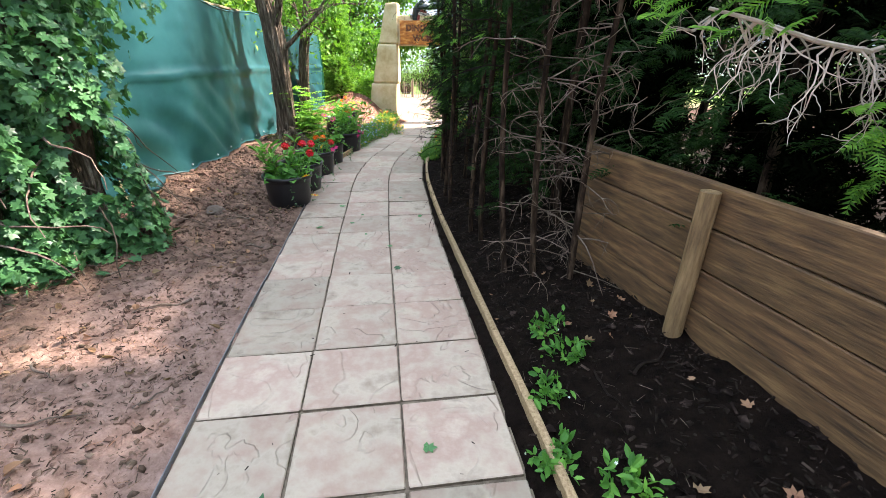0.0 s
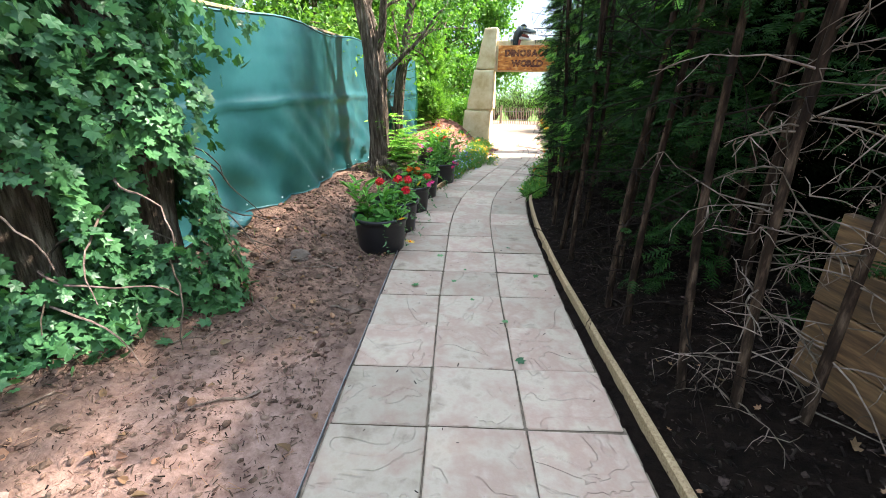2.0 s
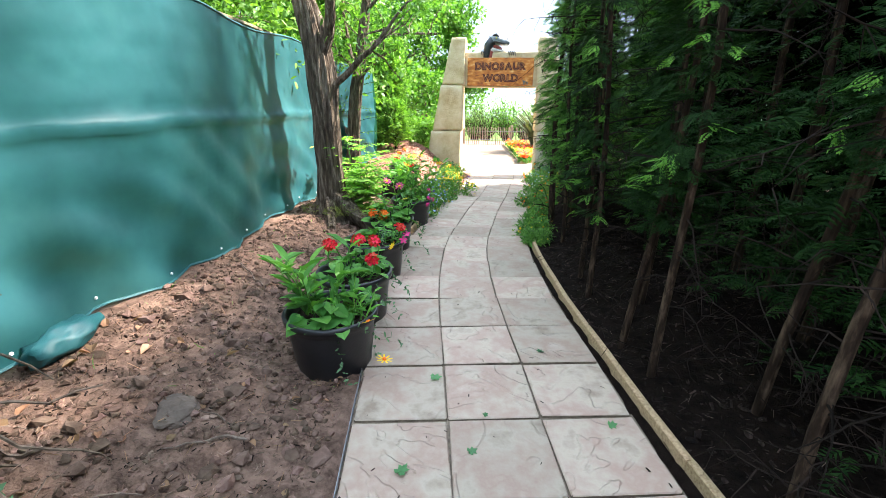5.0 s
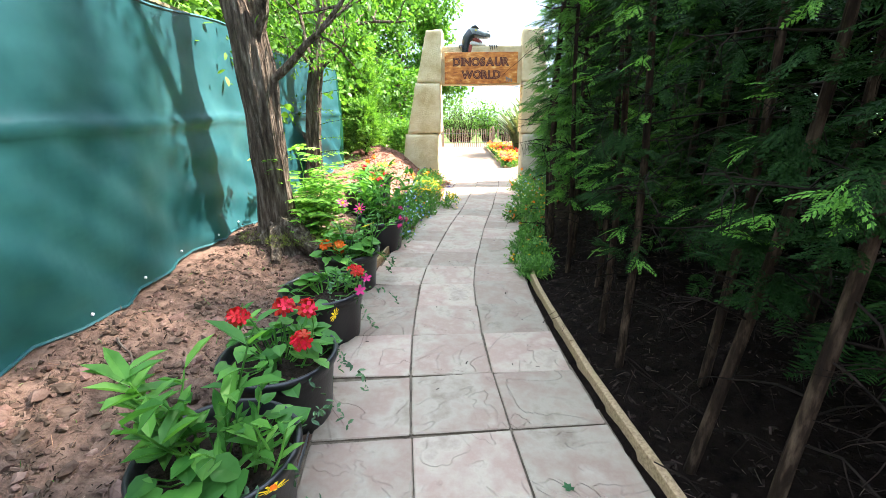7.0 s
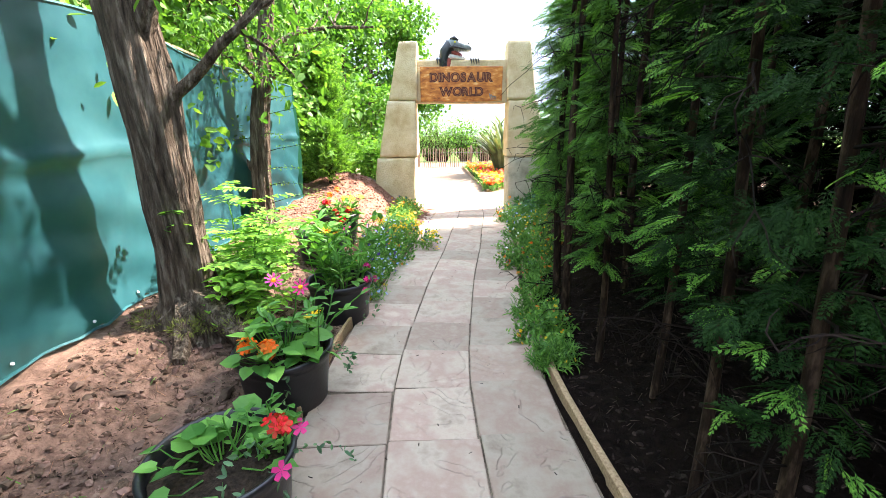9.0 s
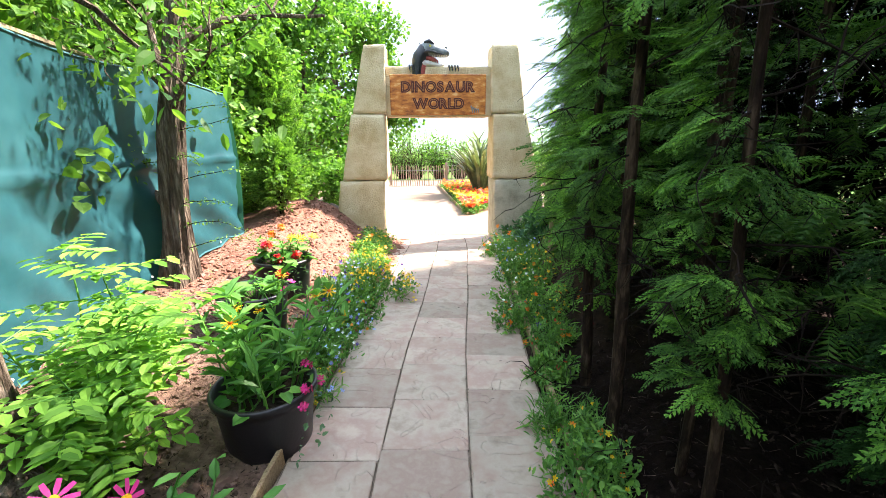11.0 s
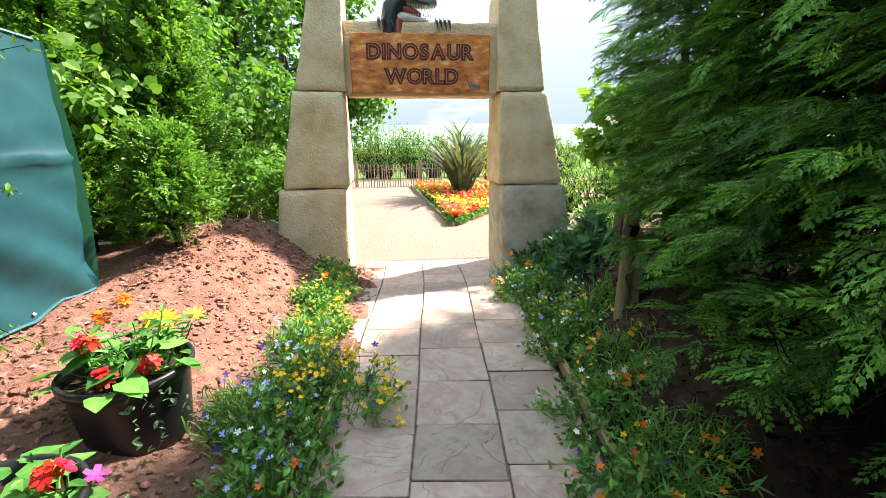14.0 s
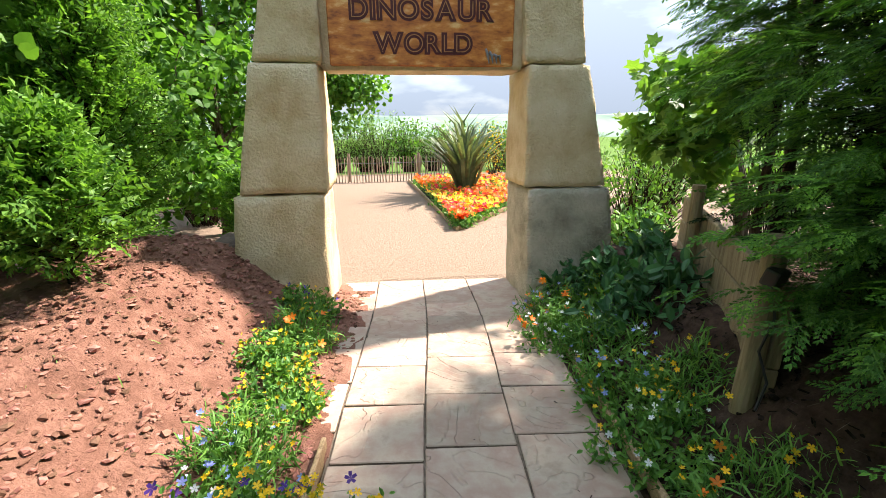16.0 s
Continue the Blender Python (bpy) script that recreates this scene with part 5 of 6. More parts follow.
    P = [np.array((.25 * math.cos(a), .25 * math.sin(a), .37)) + d for a in r2.rand(4) * 2 - 1.2 for d in wander((0, 0, 0), (math.cos(a) * .5, math.sin(a) * .5, -.2), 9, .035, r2, .2, .3) for _ in (0, 1)]
    tr.add(*strew(OVAL, P, r2.normal(size=(len(P), 3)), r2.normal(size=(len(P), 3)) * .5 + (0, 0, 1), r2.uniform(.02, .045, len(P))))
    part("trailing_foliage", tr, M_SILVER, t, "small silvery trailing leaves")
    for tops, m, s, shp, cen, dome in fl:
        blooms(t, tops, m, s, shp, r2, centre=cen, domed=dome)
    inv = t.matrix_world
    return t


for args in ((-1.86, 4.60, "tall", 1), (-1.92, 5.20, "geranium", 2), (-1.99, 6.0, "sparse", 3), (-2.08, 6.85, "begonia", 4), (-2.06, 8.03, "rudbeckia", 5), (-2.54, 9.18, "sparse", 6), (-2.57, 10.01, "mixed", 7)):
    ob = potted(*args)
    m = ob.matrix_world
    ob.matrix_world = Matrix.Translation(m.translation)


def sapling(x, y, height, sd):
    r2 = np.random.RandomState(sd)
    t = thing("sapling", "slender elder sapling with bright green pinnate leaves", "shrub", pose(x, y, gz(x, y) - .01))
    h, L, A, U, S = Heap(), [], [], [], []
    for i in range(4):
        a = r2.rand() * 6.283
        k = wander((.05 * math.cos(a), .05 * math.sin(a), 0), (.16 * math.cos(a), .16 * math.sin(a), 1), 8, height * r2.uniform(.7, 1.1) / 8, r2, 0, .1)
        h.tube(k, np.linspace(.009, .003, 9), 5)
        for q in k[3:]:
            for s in range(3):
                b = r2.rand() * 6.283
                rach = wander(q, (math.cos(b), math.sin(b), .3), 5, .05, r2, .06, .08)
                h.tube(rach, np.linspace(.003, .0015, 6), 4, False)
                for p in rach[1:]:
                    for sg in (1, -1):
                        L.append(p), A.append((-math.sin(b) * sg + .5 * math.cos(b), math.cos(b) * sg + .5 * math.sin(b), -.1)), U.append((r2.normal() * .2, r2.normal() * .2, 1)), S.append(r2.uniform(.06, .10))
    part("stem", h, M_POTLEAF, t)
    g = Heap()
    g.add(*strew(OVAL, L, A, U, np.array(S)))
    part("foliage", g, M_FRESH, t)


sapling(-2.68, 7.75, .95, 3)
sapling(-2.55, 7.5, .6, 4)
sapling(-2.86, 8.2, .5, 8)


# ---- planted borders ----
def clump(x, y, rad, height, sd, flowers, mat=M_HERB, n=420, name="bedding_plant", label="", shape=OVAL, leaf=.04):
    r2 = np.random.RandomState(sd)
    words = {id(M_BLUE): "blue", id(M_YELLOW): "yellow", id(M_ORANGE): "orange", id(M_WHITE): "white", id(M_PURPLE): "purple", id(M_RED): "red"}
    t = thing(name, label or "low clump of bedding plants with " + " and ".join(words[id(m)] for m, _, _ in flowers) + " flowers", "bedding plant", pose(x, y, gz(x, y) - .005), "planted border")
    st, P, A = Heap(), [], []
    tips = []
    for i in range(int(n / 10)):
        a, r = r2.rand() * 6.283, math.sqrt(r2.rand())
        p = np.array((.7 * rad * r * math.cos(a), .7 * rad * r * math.sin(a), 0))
        p[2] = gz(x + p[0], y + p[1]) - gz(x, y)
        k = wander(p, (math.cos(a) * r * .8, math.sin(a) * r * .8, 1), 6, height * (1.1 - .45 * r) * r2.uniform(.7, 1.15) / 6, r2, 0, .2)
        st.tube(k, np.linspace(.003, .0015, 7), 3, False)
        tips.append(k[-1])
        for _ in range(10):
            j = r2.randint(1, 7)
            P.append(k[j] + r2.normal(size=3) * .012), A.append(r2.normal(size=3) * .8 + (math.cos(a) * .3, math.sin(a) * .3, .45))
    part("stem", st, mat, t)
    h = Heap()
    h.add(*strew(shape, P, A, r2.normal(size=(len(P), 3)) * .5 + (0, 0, 1), leaf * r2.uniform(.6, 1.3, len(P))))
    part("foliage", h, mat, t)
    for m, cnt, size in flowers:
        h, Q, D = Heap(), [], []
        for _ in range(cnt):
            Q.append(tips[r2.randint(len(tips))] + r2.normal(size=3) * .02 + (0, 0, .015)), D.append(unit(r2.normal(size=3) * .5 + (.0, -.3, .9)))
        D = np.array(D)
        h.add(*strew(PANSY, Q, np.cross(D, r2.normal(size=D.shape)), D, size * r2.uniform(.7, 1.2, len(Q))))
        tagged(part("bloom_mass", h, m, t), kind="stuff")
    return t


B, W, Yw, Or, Pu, Rd = (M_BLUE, 26, .016), (M_WHITE, 18, .015), (M_YELLOW, 26, .014), (M_ORANGE, 8, .022), (M_PURPLE, 9, .022), (M_RED, 5, .02)
LEFT = ((-2.03, 8.46, .20, .20, (B, Yw)), (-1.99, 8.81, .22, .24, (B, W)), (-1.97, 9.16, .22, .24, (B, W, Pu)), (-2.22, 8.86, .2, .2, (B, Rd)), (-1.89, 9.56, .22, .26, (B, Or)), (-1.87, 9.91, .22, .26, (W, Pu)), (-2.12, 10.11, .2, .2, (B, Pu)),
        (-1.66, 10.32, .27, .36, ((M_YELLOW, 240, .015), (M_PURPLE, 10, .02))), (-1.90, 10.46, .24, .28, (B, W, Pu)), (-1.97, 10.91, .2, .24, (B, Yw)), (-1.91, 11.31, .2, .2, ((M_YELLOW, 80, .013),)), (-2.01, 11.65, .17, .2, ((M_YELLOW, 60, .013),)), (-1.92, 12.00, .18, .22, ((M_ORANGE, 6, .03), (M_YELLOW, 20, .014))), (-1.95, 12.45, .2, .2, (Yw, Pu)))
for i, (x, y, r, h, fl) in enumerate(LEFT):
    clump(x, y, r * 1.1, h * 1.1, 50 + i, fl, n=900, shape=OVAL if i % 3 else BLADE, leaf=.042 if i % 3 else .07)
RIGHT = ((-0.47, 7.25, .13, .15, ((M_YELLOW, 6, .014),)), (-0.46, 7.62, .16, .22, ((M_YELLOW, 10, .014), (M_ORANGE, 4, .02))), (-0.43, 8.01, .16, .20, ((M_YELLOW, 8, .014),)), (-0.37, 8.56, .15, .16, (Rd,)), (-0.22, 9.01, .17, .16, (Or, Rd)), (-0.39, 9.46, .2, .24, (Or, Pu)), (-0.13, 9.51, .22, .22, (Or, Yw)), (-0.26, 9.96, .24, .28, (Or, W)), (-0.02, 10.31, .24, .22, (Yw, Or)),
         (-0.13, 10.76, .24, .24, (Yw, W)), (0.13, 11.01, .22, .2, (Yw,)), (-0.05, 11.21, .24, .24, (Yw, B)), (0.06, 11.65, .24, .26, (W, B)), (-0.14, 11.95, .2, .26, (W, (M_ORANGE, 10, .03))), (-0.05, 12.30, .2, .30, ((M_ORANGE, 16, .032), B)), (0.23, 12.20, .22, .26, (Yw, W)))
for i, (x, y, r, h, fl) in enumerate(RIGHT):
    clump(x, y, r * 1.1, h * 1.1, 90 + i, fl, n=900, shape=OVAL if i % 2 else BLADE, leaf=.042 if i % 2 else .07)
for i, (x, y, r, h) in enumerate(((0.36, 11.75, .28, .36), (0.56, 12.20, .3, .36), (0.28, 12.60, .24, .3))):
    clump(x, y, r, h, 130 + i, ((M_WHITE, 1, .01),), M_IVY, 360, "laurel_shrub", "low shrub with glossy broad dark green leaves", OVAL, .11)
for i, (x, y) in enumerate(((.52, 1.55), (.66, 1.8), (.48, 1.22), (.72, 1.05), (.60, 1.98))):
    clump(x, y, .09, .11, 150 + i, ((M_WHITE, 1, .008),), M_POTLEAF, 90, "weed", "small green weed in the dark soil", OVAL, .05)

# ---- beyond the arch ----
def pickets():
    f = thing("paling_fence", "rustic chestnut paling fence of split wooden stakes", "fence", pose(-3.15, 23.0, level(23.0)))
    bm = bmesh.new()
    bmesh.ops.create_cone(bm, segments=6, radius1=.022, radius2=.018, depth=.8, cap_ends=True)
    for v in bm.verts:
        v.co.z += .4
        v.co.y *= .6
    me = bpy.data.meshes.new("pale")
    bm.to_mesh(me), bm.free()
    me.materials.append(M_PALE)
    r2 = random.Random(8)
    for i in range(96):
        x = -7.0 + .088 * i
        ob = new("pale", me)
        ob.parent = f
        ob.matrix_basis = pose(x + 3, .25 * math.sin(x * .6), -.04 + r2.uniform(-.05, .03), r2.uniform(-3, 3), r2.uniform(-3.5, 3.5), r2.uniform(0, 90))
    h = Heap()
    for z in (.22, .58):
        h.tube([(x + 3, .25 * math.sin(x * .6) - .03, z) for x in np.arange(-7, 1.5, .3)], .006, 5)
    part("wire", h, M_STEEL, f)
    for x in (-5, -2.4, -.25):
        p = Heap()
        p.tube([(x + 3, .06, -.2), (x + 3, .06, .85)], .045, 8)
        part("stake", p, M_PALE, f)


pickets()


def flax(x, y, n, L, sd):
    r2 = np.random.RandomState(sd)
    t = thing("flax_plant", "large clump of sword-leaved striped flax", "plant", pose(x, y, level(y)))
    a = r2.rand(n) * 6.283
    k = 1.15 * r2.rand(n) ** .7
    d = np.stack([np.cos(a) * k, np.sin(a) * k, np.ones(n)], -1)
    h = Heap()
    h.add(*strew((BLADE[0] * (1, .42, 1.6), BLADE[1]), np.stack([np.cos(a) * .14, np.sin(a) * .14, 0 * a], -1), d, np.stack([-np.cos(a), -np.sin(a), 0 * a + .2], -1), L * r2.uniform(.6, 1.1, n)))
    part("blade_clump", h, M_FLAX, t)


flax(.55, 19.9, 170, 2.05, 2)


def bed():
    tri = [(-.24, 16.05), (.95, 17.6), (2.4, 20.1), (2.4, 22.6), (-.75, 22.6)]
    z = level(18) + .03
    h = Heap()
    h.add([(x, y, float(level(y)) + .02) for x, y in tri], [(0, i, i + 1) for i in range(1, 4)])
    lone("flower_bed", h, M_COMPOST, "wedge-shaped flower bed of dark soil", "flower bed", kind="structure")
    for (x0, y0), (x1, y1) in ((tri[0], tri[4]), (tri[0], tri[1]), (tri[1], tri[2])):
        L = math.hypot(x1 - x0, y1 - y0)
        lone("bed_edging", box((L, .03, .10), .005), M_TIMBER, "low timber board edging the flower bed", "edging", "bed edging", m=pose((x0 + x1) / 2, (y0 + y1) / 2, (float(level(y0)) + float(level(y1))) / 2 + .03, 0, 0, math.degrees(math.atan2(y1 - y0, x1 - x0))))
    r2 = np.random.RandomState(31)
    P = []
    while len(P) < 2600:
        y = r2.uniform(16.15, 22.2)
        lo = -.24 - .075 * (y - 16.05)
        hi = -.24 + .78 * (y - 16.05)
        x = r2.uniform(lo, min(hi, 2.6))
        P.append((x + .03, y, float(level(y))))
    P = np.array(P)
    g = Heap()
    g.add(*strew(OVAL, np.repeat(P, 5, 0) + r2.normal(size=(len(P) * 5, 3)) * .05 + (0, 0, .10), r2.normal(size=(len(P) * 5, 3)) + (0, 0, .6), r2.normal(size=(len(P) * 5, 3)) * .4 + (0, 0, 1), r2.uniform(.05, .1, len(P) * 5)))
    lone("bedding_foliage", g, M_HERB, "low green foliage filling the flower bed", "bedding plant", kind="stuff")
    pick = (np.sin(P[:, 0] * 2.1 + P[:, 1] * 1.3) + r2.normal(size=len(P)) * .6)
    for nm, m, sel in (("orange", M_ORANGE, pick > .3), ("red", M_RED, (pick <= .3) & (pick > -.6)), ("yellow", M_YELLOW, pick <= -.6)):
        q = P[sel] + (0, 0, .22) + r2.normal(size=(sel.sum(), 3)) * (.02, .02, .03)
        d = r2.normal(size=q.shape) * .4 + (0, -.2, 1)
        g = Heap()
        g.add(*strew(PANSY, q, np.cross(d, r2.normal(size=d.shape)), d, r2.uniform(.035, .06, len(q))))
        lone("marigolds", g, m, nm + " marigold flowers massed in the bed", "flowers", kind="stuff")


bed()


def shrub(x, y, rad, height, mat, sd, n=900, leaf=.10, shape=OVAL, label="rounded leafy shrub beyond the fence", wisps=0, name="shrub"):
    r2 = np.random.RandomState(sd)
    t = thing(name, label, "shrub", pose(x, y, gz(x, y) - .05))
    st, P, A = Heap(), [], []
    for i in range(n // 14):
        a, k = r2.rand() * 6.283, math.sqrt(r2.rand())
        br = wander((.2 * rad * math.cos(a) * k, .2 * rad * math.sin(a) * k, 0), (math.cos(a) * k * rad / height, math.sin(a) * k * rad / height, 1), 7, height * r2.uniform(.75, 1.1) / 7, r2, 0, .12)
        st.tube(br, np.linspace(.012, .003, 8), 4, False)
        for _ in range(14):
            j = r2.randint(2, 8)
            P.append(br[j] + r2.normal(size=3) * .11 * rad), A.append(r2.normal(size=3) + (0, 0, .3))
    for i in range(wisps):
        p = np.array((r2.normal() * rad * .5, r2.normal() * rad * .4, height * .8))
        k = wander(p, (0, 0, 1), 8, .11, r2, 0, .05)
        st.tube(k, np.linspace(.008, .002, 9), 4, False)
        for q in k[2:]:
            for _ in range(4):
                P.append(q), A.append(r2.normal(size=3) * .6 + (0, 0, .4))
    part("stem", st, M_STEM, t)
    h = Heap()
    h.add(*strew(shape, P, A, r2.normal(size=(len(P), 3)) * .6 + (0, 0, .8), leaf * r2.uniform(.6, 1.3, len(P))))
    part("foliage", h, mat, t)


r3 = np.random.RandomState(77)
for i in range(15):
    x = -7.5 + 1.0 * i + r3.normal() * .15
    shrub(x, 26.8 + r3.rand() * 1.8, .95, 1.75 + .3 * r3.rand() + (.35 if x < -6 else 0), (M_REED, M_BROAD_PALE, M_REED, M_BROAD)[i % 4], 200 + i, 1500, .14, (BLADE, OVAL, BLADE, OVAL)[i % 4], wisps=9 if -5 < x < -1 else 0)
shrub(1.0, 24.6, .7, 1.6, M_CYPRESS, 231, 900, .12, BLADE, "dense green shrub behind the flax")
shrub(2.2, 23.8, .8, 1.7, M_YELLOW, 232, 500, .07, OVAL, "shrub covered in yellow leaves")
shrub(2.6, 22.5, .9, 1.5, M_BROAD_PALE, 233, 900, .09)
for i, (x, y, r, h, m) in enumerate(((2.0, 14.8, .55, 1.35, M_BROAD_PALE), (2.9, 15.6, .8, 1.7, M_BROAD_PALE), (2.2, 16.8, .7, 1.3, M_REED), (3.6, 14.2, .9, 2.0, M_BROAD), (4.2, 17.5, 1.0, 1.8, M_BROAD_PALE), (5.5, 16, 1.2, 2.3, M_BROAD), (1.55, 13.9, .35, .7, M_HERB), (-4.6, 17.2, .8, 1.2, M_BROAD), (-5.5, 19.5, 1.0, 1.6, M_BROAD_PALE), (-6.5, 22, 1.2, 2.2, M_BROAD))):
    shrub(x, y, r, h, m, 250 + i, 1000, .09, label="leafy garden shrub in the sun beside the gravel")
r4 = np.random.RandomState(9)
tree("tree", "small tree with large pale green leaves over the plank wall", 2.05, 12.9, ((0, 0, 0), (-.1, 0, .6), (-.25, .05, 1.1), (-.3, .1, 1.8)), (.06, .05, .04, .02),
     [(k, (math.cos(a), math.sin(a), .5), .6, .018) for k, a in zip(np.linspace(.5, 1, 6), (3.4, 2.6, 4.2, 3.0, 1.2, 5))], True, M_BROAD_PALE, 190, .14, LOBED, r4, (.2, .36))


def far_statue():
    """The long neck of a large garden sculpture in the distance: one plain mesh."""
    h = Heap()
    h.tube([(0, 0, 0), (-.05, 0, .8), (-.22, 0, 1.5), (-.5, 0, 2.0), (-.75, 0, 2.2), (-.95, 0, 2.2), (-1.1, 0, 2.12)], [.28, .2, .13, .10, .10, .10, .04], 12)
    lone("dinosaur_statue", h, M_DINO_PALE, "pale long-necked dinosaur statue among the far shrubs", "statue", m=pose(1.75, 30, level(30) - .3))


far_statue()


def hills():
    r2 = np.random.RandomState(2)
    xs = np.linspace(-620, 620, 90)
    h = Heap()
    v = []
    for k, (y, up) in enumerate(((330, -14), (430, 3.5), (520, 7), (600, 2))):
        v += [(x, y, up + (1.5 * math.sin(x * .013 + k) + 1.1 * math.sin(x * .031 + 2 * k) + r2.rand() * .5) * (k > 0) + (.012 * x if k > 0 else 0)) for x in xs]
    n = len(xs)
    h.add(v, [(k * n + i, k * n + i + 1, (k + 1) * n + i + 1, (k + 1) * n + i) for k in range(3) for i in range(n - 1)])
    lone("backdrop", h, M_HILL, "distant wooded hills", "hills", kind="structure")


hills()

# ---- small things ----
def clods(name, label, mat, n, area, lo, hi, sd, flat=.6, sink=.25, edge=None):
    """Lumps of earth or stone strewn on the ground."""
    r2 = np.random.RandomState(sd)
    x0, x1, y0, y1 = area
    P = np.stack([r2.uniform(x0, x1, n), r2.uniform(y0, y1, n)], -1)
    c = mid(P[:, 1])
    P = P[(np.abs(P[:, 0] - c) > HALF + .09) & (P[:, 0] > fence_x(P[:, 1]) + .05)]
    dens = lumps(P[:, 0], P[:, 1], 2.6, sd) * .5 + r2.normal(size=len(P)) * .5
    P = P[dens > -.3]
    g = (1 + 5 ** .5) / 2
    base = unit(np.array([(0, 1, g), (0, -1, g), (0, 1, -g), (0, -1, -g), (1, g, 0), (-1, g, 0), (1, -g, 0), (-1, -g, 0), (g, 0, 1), (-g, 0, 1), (g, 0, -1), (-g, 0, -1)], float))
    tri = np.array([(a, b, c2) for a in range(12) for b in range(a + 1, 12) for c2 in range(b + 1, 12)
                    if all(abs(np.linalg.norm(base[p] - base[q]) - 1.0515) < .02 for p, q in ((a, b), (b, c2), (a, c2)))])
    s = lo + (hi - lo) * r2.rand(len(P)) ** 3
    jit = base[None] * (1 + .45 * r2.normal(size=(len(P), 12, 1)) * .6) * np.stack([1 + .4 * r2.rand(len(P)), .7 + .4 * r2.rand(len(P)), flat * (.6 + .6 * r2.rand(len(P)))], -1)[:, None]
    a = r2.rand(len(P)) * 6.283
    ca, sa = np.cos(a)[:, None], np.sin(a)[:, None]
    v = np.stack([jit[..., 0] * ca - jit[..., 1] * sa, jit[..., 0] * sa + jit[..., 1] * ca, jit[..., 2]], -1) * s[:, None, None]
    v += np.stack([P[:, 0], P[:, 1], ground_z(P[:, 0], P[:, 1]) + s * flat * sink], -1)[:, None]
    h = Heap()
    h.add(v.reshape(-1, 3), (tri[None] + (np.arange(len(P)) * 12)[:, None, None]).reshape(-1, 3))
    lone(name, h, mat, label, "soil", kind="stuff")


clods("soil_clods", "crumbly brown soil clods on the bank", M_CHIP, 26000, (-3.5, -.6, -.6, 9.6), .004, .020, 1, .8)
clods("lumps_of_soil", "large brown lumps of dug soil on the bank", M_STONE, 1500, (-3.4, -1.4, 2.6, 7.5), .010, .036, 7, .85)
clods("stones", "pale clay stones on the bank", M_STONE, 900, (-3.4, -1.5, 3.2, 9.0), .012, .05, 2)
clods("red_clods", "crumbled red clay clods on the heap", M_REDCLOD, 15000, (-3.6, -1.4, 9.2, 13.3), .004, .024, 3, .65)
clods("dark_clods", "dark soil crumbs in the hedge bed, darkened further as shade", M_DARKCHIP, 9000, (-.7, 2.0, .0, 12.5), .006, .022, 4)


def litter(name, label, mat, n, area, shape, size, sd, tilt=.35, on_path=False, lift=.006):
    r2 = np.random.RandomState(sd)
    x0, x1, y0, y1 = area
    P = np.stack([r2.uniform(x0, x1, n), r2.uniform(y0, y1, n)], -1)
    off = np.abs(P[:, 0] - mid(P[:, 1]))
    P = P[off < HALF] if on_path else P[(off > HALF + .09) & (P[:, 0] > fence_x(P[:, 1]) + .06)]
    z = level(P[:, 1]) + .004 if on_path else ground_z(P[:, 0], P[:, 1])
    k = len(P)
    ax = r2.normal(size=(k, 3)) * (1, 1, .12 if on_path else tilt)
    h = Heap()
    h.add(*strew(shape, np.stack([P[:, 0], P[:, 1], z + lift], -1), ax, np.array([0, 0, 1.0]) + r2.normal(size=(k, 3)) * (.1 if on_path else tilt), size * r2.uniform(.5, 1.3, k)))
    lone(name, h, mat, label, "litter", kind="stuff")


CHIP = (np.array([(0, .12, 0), (0, -.14, .01), (1, -.1, .02), (1.0, .16, .0), (.5, 0, .07)]), np.array([(0, 1, 4), (1, 2, 4), (2, 3, 4), (3, 0, 4)]))
CURLED = (LOBED[0] * (1, 1, 2.5) + np.stack([0 * LOBED[0][:, 0], 0 * LOBED[0][:, 0], .35 * LOBED[0][:, 1] ** 2], -1), LOBED[1])
litter("bark_chips", "brown bark chippings strewn over the bank", M_CHIP, 30000, (-3.5, -.6, -.6, 9.4), (CHIP[0] * (1, .7, 1.6), CHIP[1]), .027, 11, .6)
litter("leaf_mould", "dark rotted leaf fragments over the soil", M_DARKCHIP, 6000, (-3.5, -.6, -.6, 9.4), CHIP, .022, 21, .6)
litter("straw_litter", "fine dry straw and needle litter", M_DRYLEAF, 3500, (-3.4, -.6, -.2, 8.5), (CHIP[0] * (1, .12, .4), CHIP[1]), .06, 12)
litter("dark_litter", "brown needle litter below the hedge, darkened as shade", M_DARKCHIP, 15000, (-.8, 1.9, -.6, 12.0), CHIP, .036, 13, .45)
litter("pale_litter", "pale fallen needles and twigs below the hedge", M_SNAG, 3600, (-.8, 1.9, -.5, 12.0), (CHIP[0] * (1, .15, .5), CHIP[1]), .045, 14)
litter("dry_leaves", "curled brown dry leaves on the soil", M_DRYLEAF, 170, (-3.3, -.7, -.3, 4.5), (HEART[0] * (1, .8, 1) + np.stack([0 * HEART[0][:, 0], 0 * HEART[0][:, 0], .9 * HEART[0][:, 1] ** 2], -1), HEART[1]), .055, 15, .3, lift=.012)
litter("dry_leaves", "curled brown dry leaves under the hedge", M_DRYLEAF, 70, (.25, 1.7, -.2, 3.2), CURLED, .046, 16, .4, lift=.012)
litter("green_leaves", "fresh green leaves fallen on the paving", M_IVY, 26, (-2, .5, .3, 5), LOBED, .05, 17, on_path=True)
litter("path_crumbs", "dark crumbs of soil on the paving", M_DARKCHIP, 240, (-2, .5, 0, 12.5), CHIP, .02, 18, on_path=True)
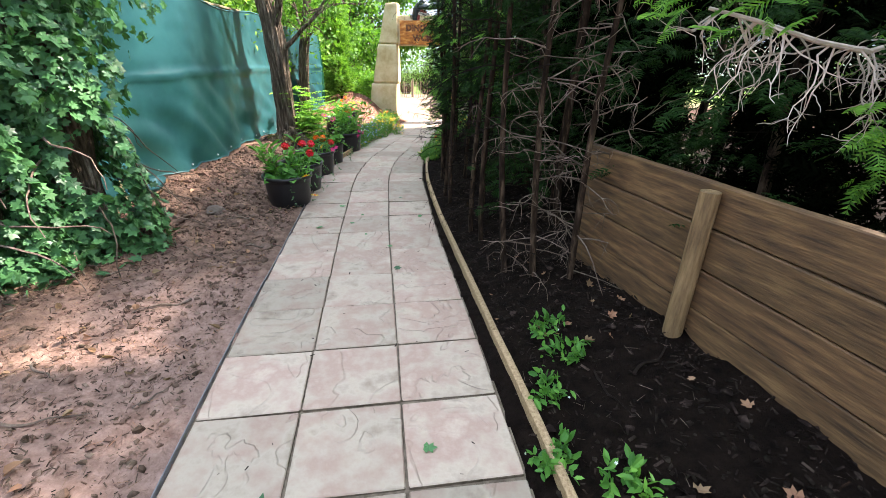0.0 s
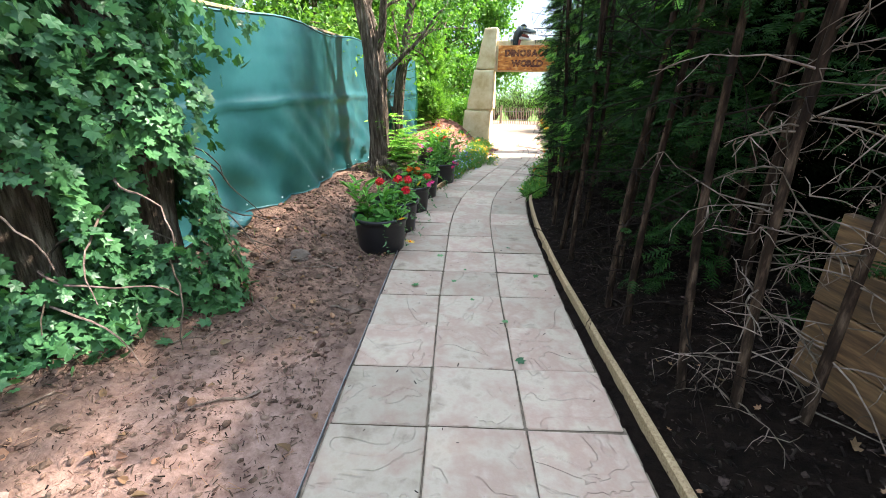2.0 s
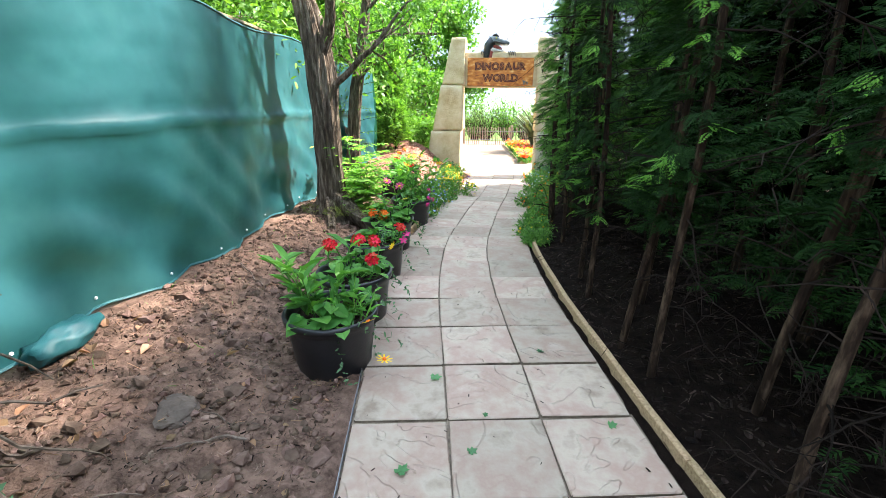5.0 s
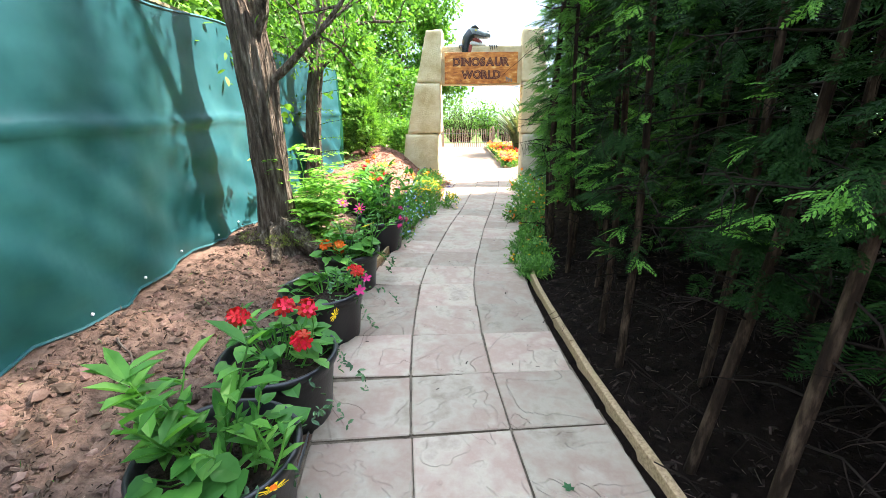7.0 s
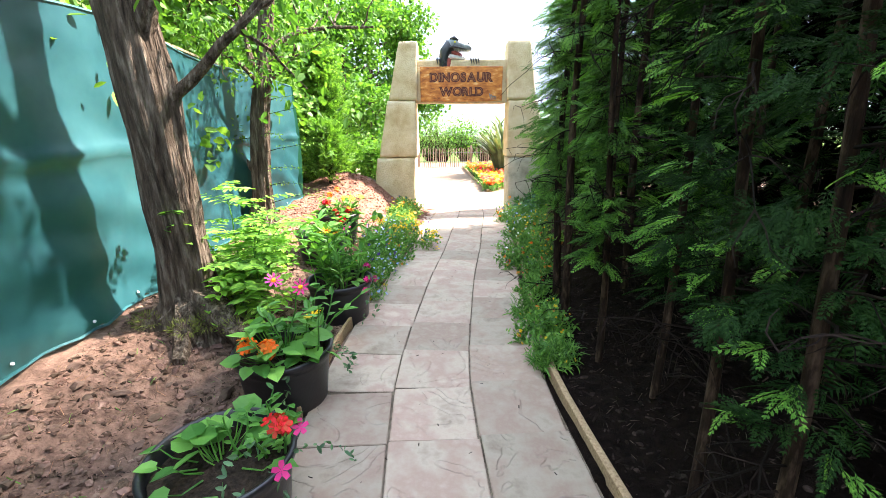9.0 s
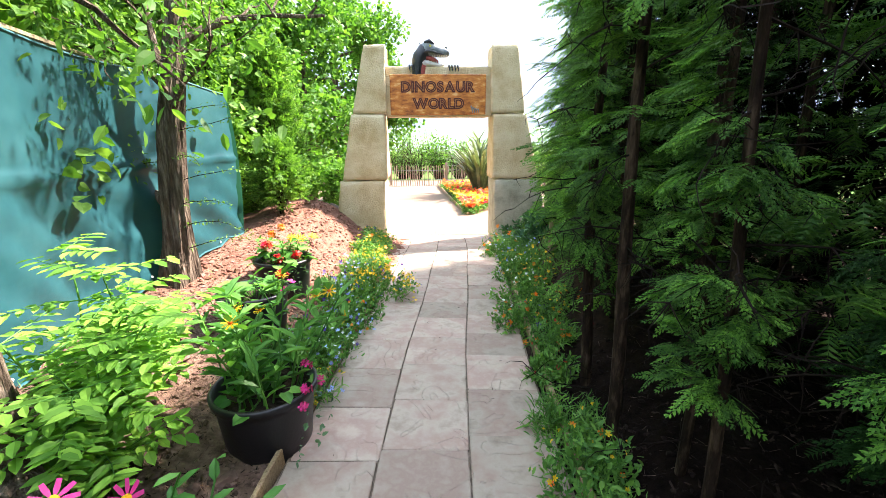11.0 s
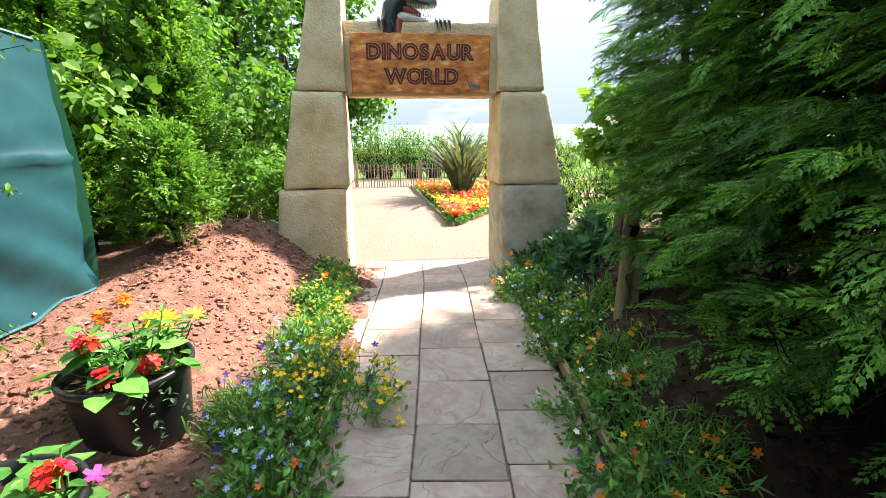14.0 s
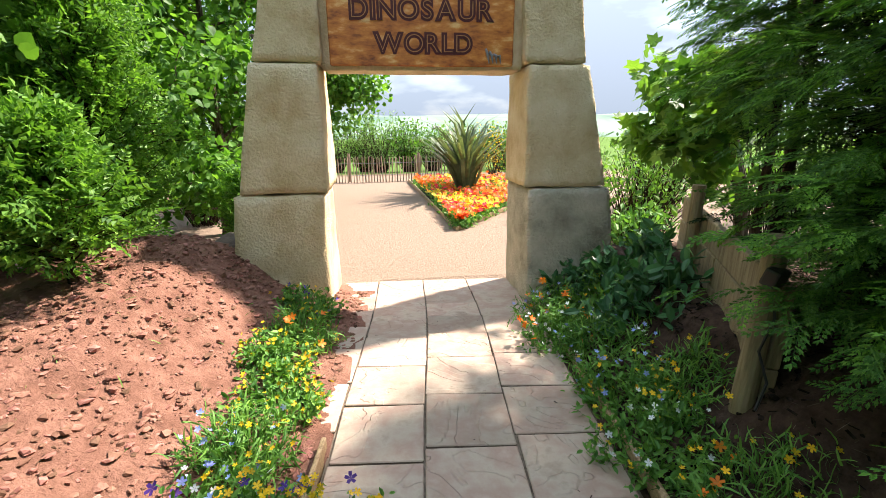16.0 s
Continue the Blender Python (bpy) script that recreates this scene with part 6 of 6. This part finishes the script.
litter("grass_tufts", "thin green weeds sprouting on the soil", M_HERB, 500, (-3.4, -1.6, 4.0, 13.2), (BLADE[0] * (1, .5, 1), BLADE[1]), .06, 19, 1.4)


def flood_light():
    t = thing("floodlight", "small black garden floodlight clamped to the wall post", "lamp", pose(.22, 10.70, .62))
    part("housing", box((.085, .06, .075), .01, 2), M_LAMPBODY, t, "", pose(0, -.02, .08, 15, 0, 20))
    part("bracket", box((.02, .05, .09), .004), M_LAMPBODY, t, "", pose(.02, .03, .05))
    h = Heap()
    h.tube([(.02, .0, .03), (.03, -.03, -.1), (.0, -.02, -.25), (.03, -.06, -.38), (-.06, -.12, -.46)], .006, 6)
    part("cable", h, M_LAMPBODY, t, "thin black cable")


flood_light()


def boulder(x, y, size, sd, name="rock", label="dark brown rock half buried beside the archway"):
    bm = bmesh.new()
    bmesh.ops.create_icosphere(bm, subdivisions=3, radius=1)
    for v in bm.verts:
        v.co = Vector((v.co.x * size[0], v.co.y * size[1], v.co.z * size[2])) * (1 + .28 * noise.noise(v.co * 1.6 + Vector((sd, 0, 0))) + .08 * noise.noise(v.co * 6))
    lone(name, bm, M_ROCK, label, "rock", m=pose(x, y, gz(x, y) + size[2] * .25, 0, 0, sd * 40))


boulder(-2.78, 13.35, (.30, .25, .2), 1)
boulder(-3.05, 13.7, (.25, .3, .22), 2)
boulder(-2.35, 3.92, (.15, .09, .035), 3, "flat_stone", "flat grey stone lying on the soil by the screen")


def netting_bundle():
    """The loose tail of the screen, gathered at its lower corner, with a peg."""
    bm = bmesh.new()
    bmesh.ops.create_icosphere(bm, subdivisions=3, radius=1)
    for v in bm.verts:
        v.co = Vector((v.co.x * .10, v.co.y * .24, v.co.z * .075)) * (1 + .35 * noise.noise(v.co * 2.2) + .12 * math.sin(14 * v.co.y + 5 * v.co.x))
    for f in bm.faces:
        f.smooth = True
    x, y = float(fence_x(4.15)) + .10, 4.15
    lone("netting_tail", bm, M_SCREEN_HEM, "crumpled tail of green netting lying on the soil", "netting", m=pose(x, y, gz(x, y) + .05, 0, 0, 12))
    x, y = float(fence_x(3.75)) + .16, 3.75
    lone("wooden_peg", box((.045, .045, .34), .006), M_POST, "short sawn timber peg holding the screen", "peg", m=pose(x, y, gz(x, y) + .08, 6, -8, 20))


netting_bundle()


def fallen_twigs():
    r2 = np.random.RandomState(17)
    for i in range(34):
        left = i < 24
        x, y = (r2.uniform(-3.0, -1.3), r2.uniform(.6, 5.5)) if left else (r2.uniform(.2, 1.2), r2.uniform(.3, 4.5))
        if abs(x - float(mid(y))) < HALF + .2 or x < float(fence_x(y)) + .2:
            continue
        k = wander((x, y, 0), (r2.normal(), r2.normal(), 0), 8, r2.uniform(.02, .055), r2, 0, .22)
        k[:, 2] = ground_z(k[:, 0], k[:, 1]) + .012
        h = Heap()
        h.tube(k, np.linspace(.006, .002, 9) * r2.uniform(.6, 1.6), 5)
        # twigs on the hedge side take the shade-darkened colour
        lone("twig", h, M_SNAG if left else M_TWIG, "dry fallen twig on the soil", "twig", "fallen twigs")


fallen_twigs()
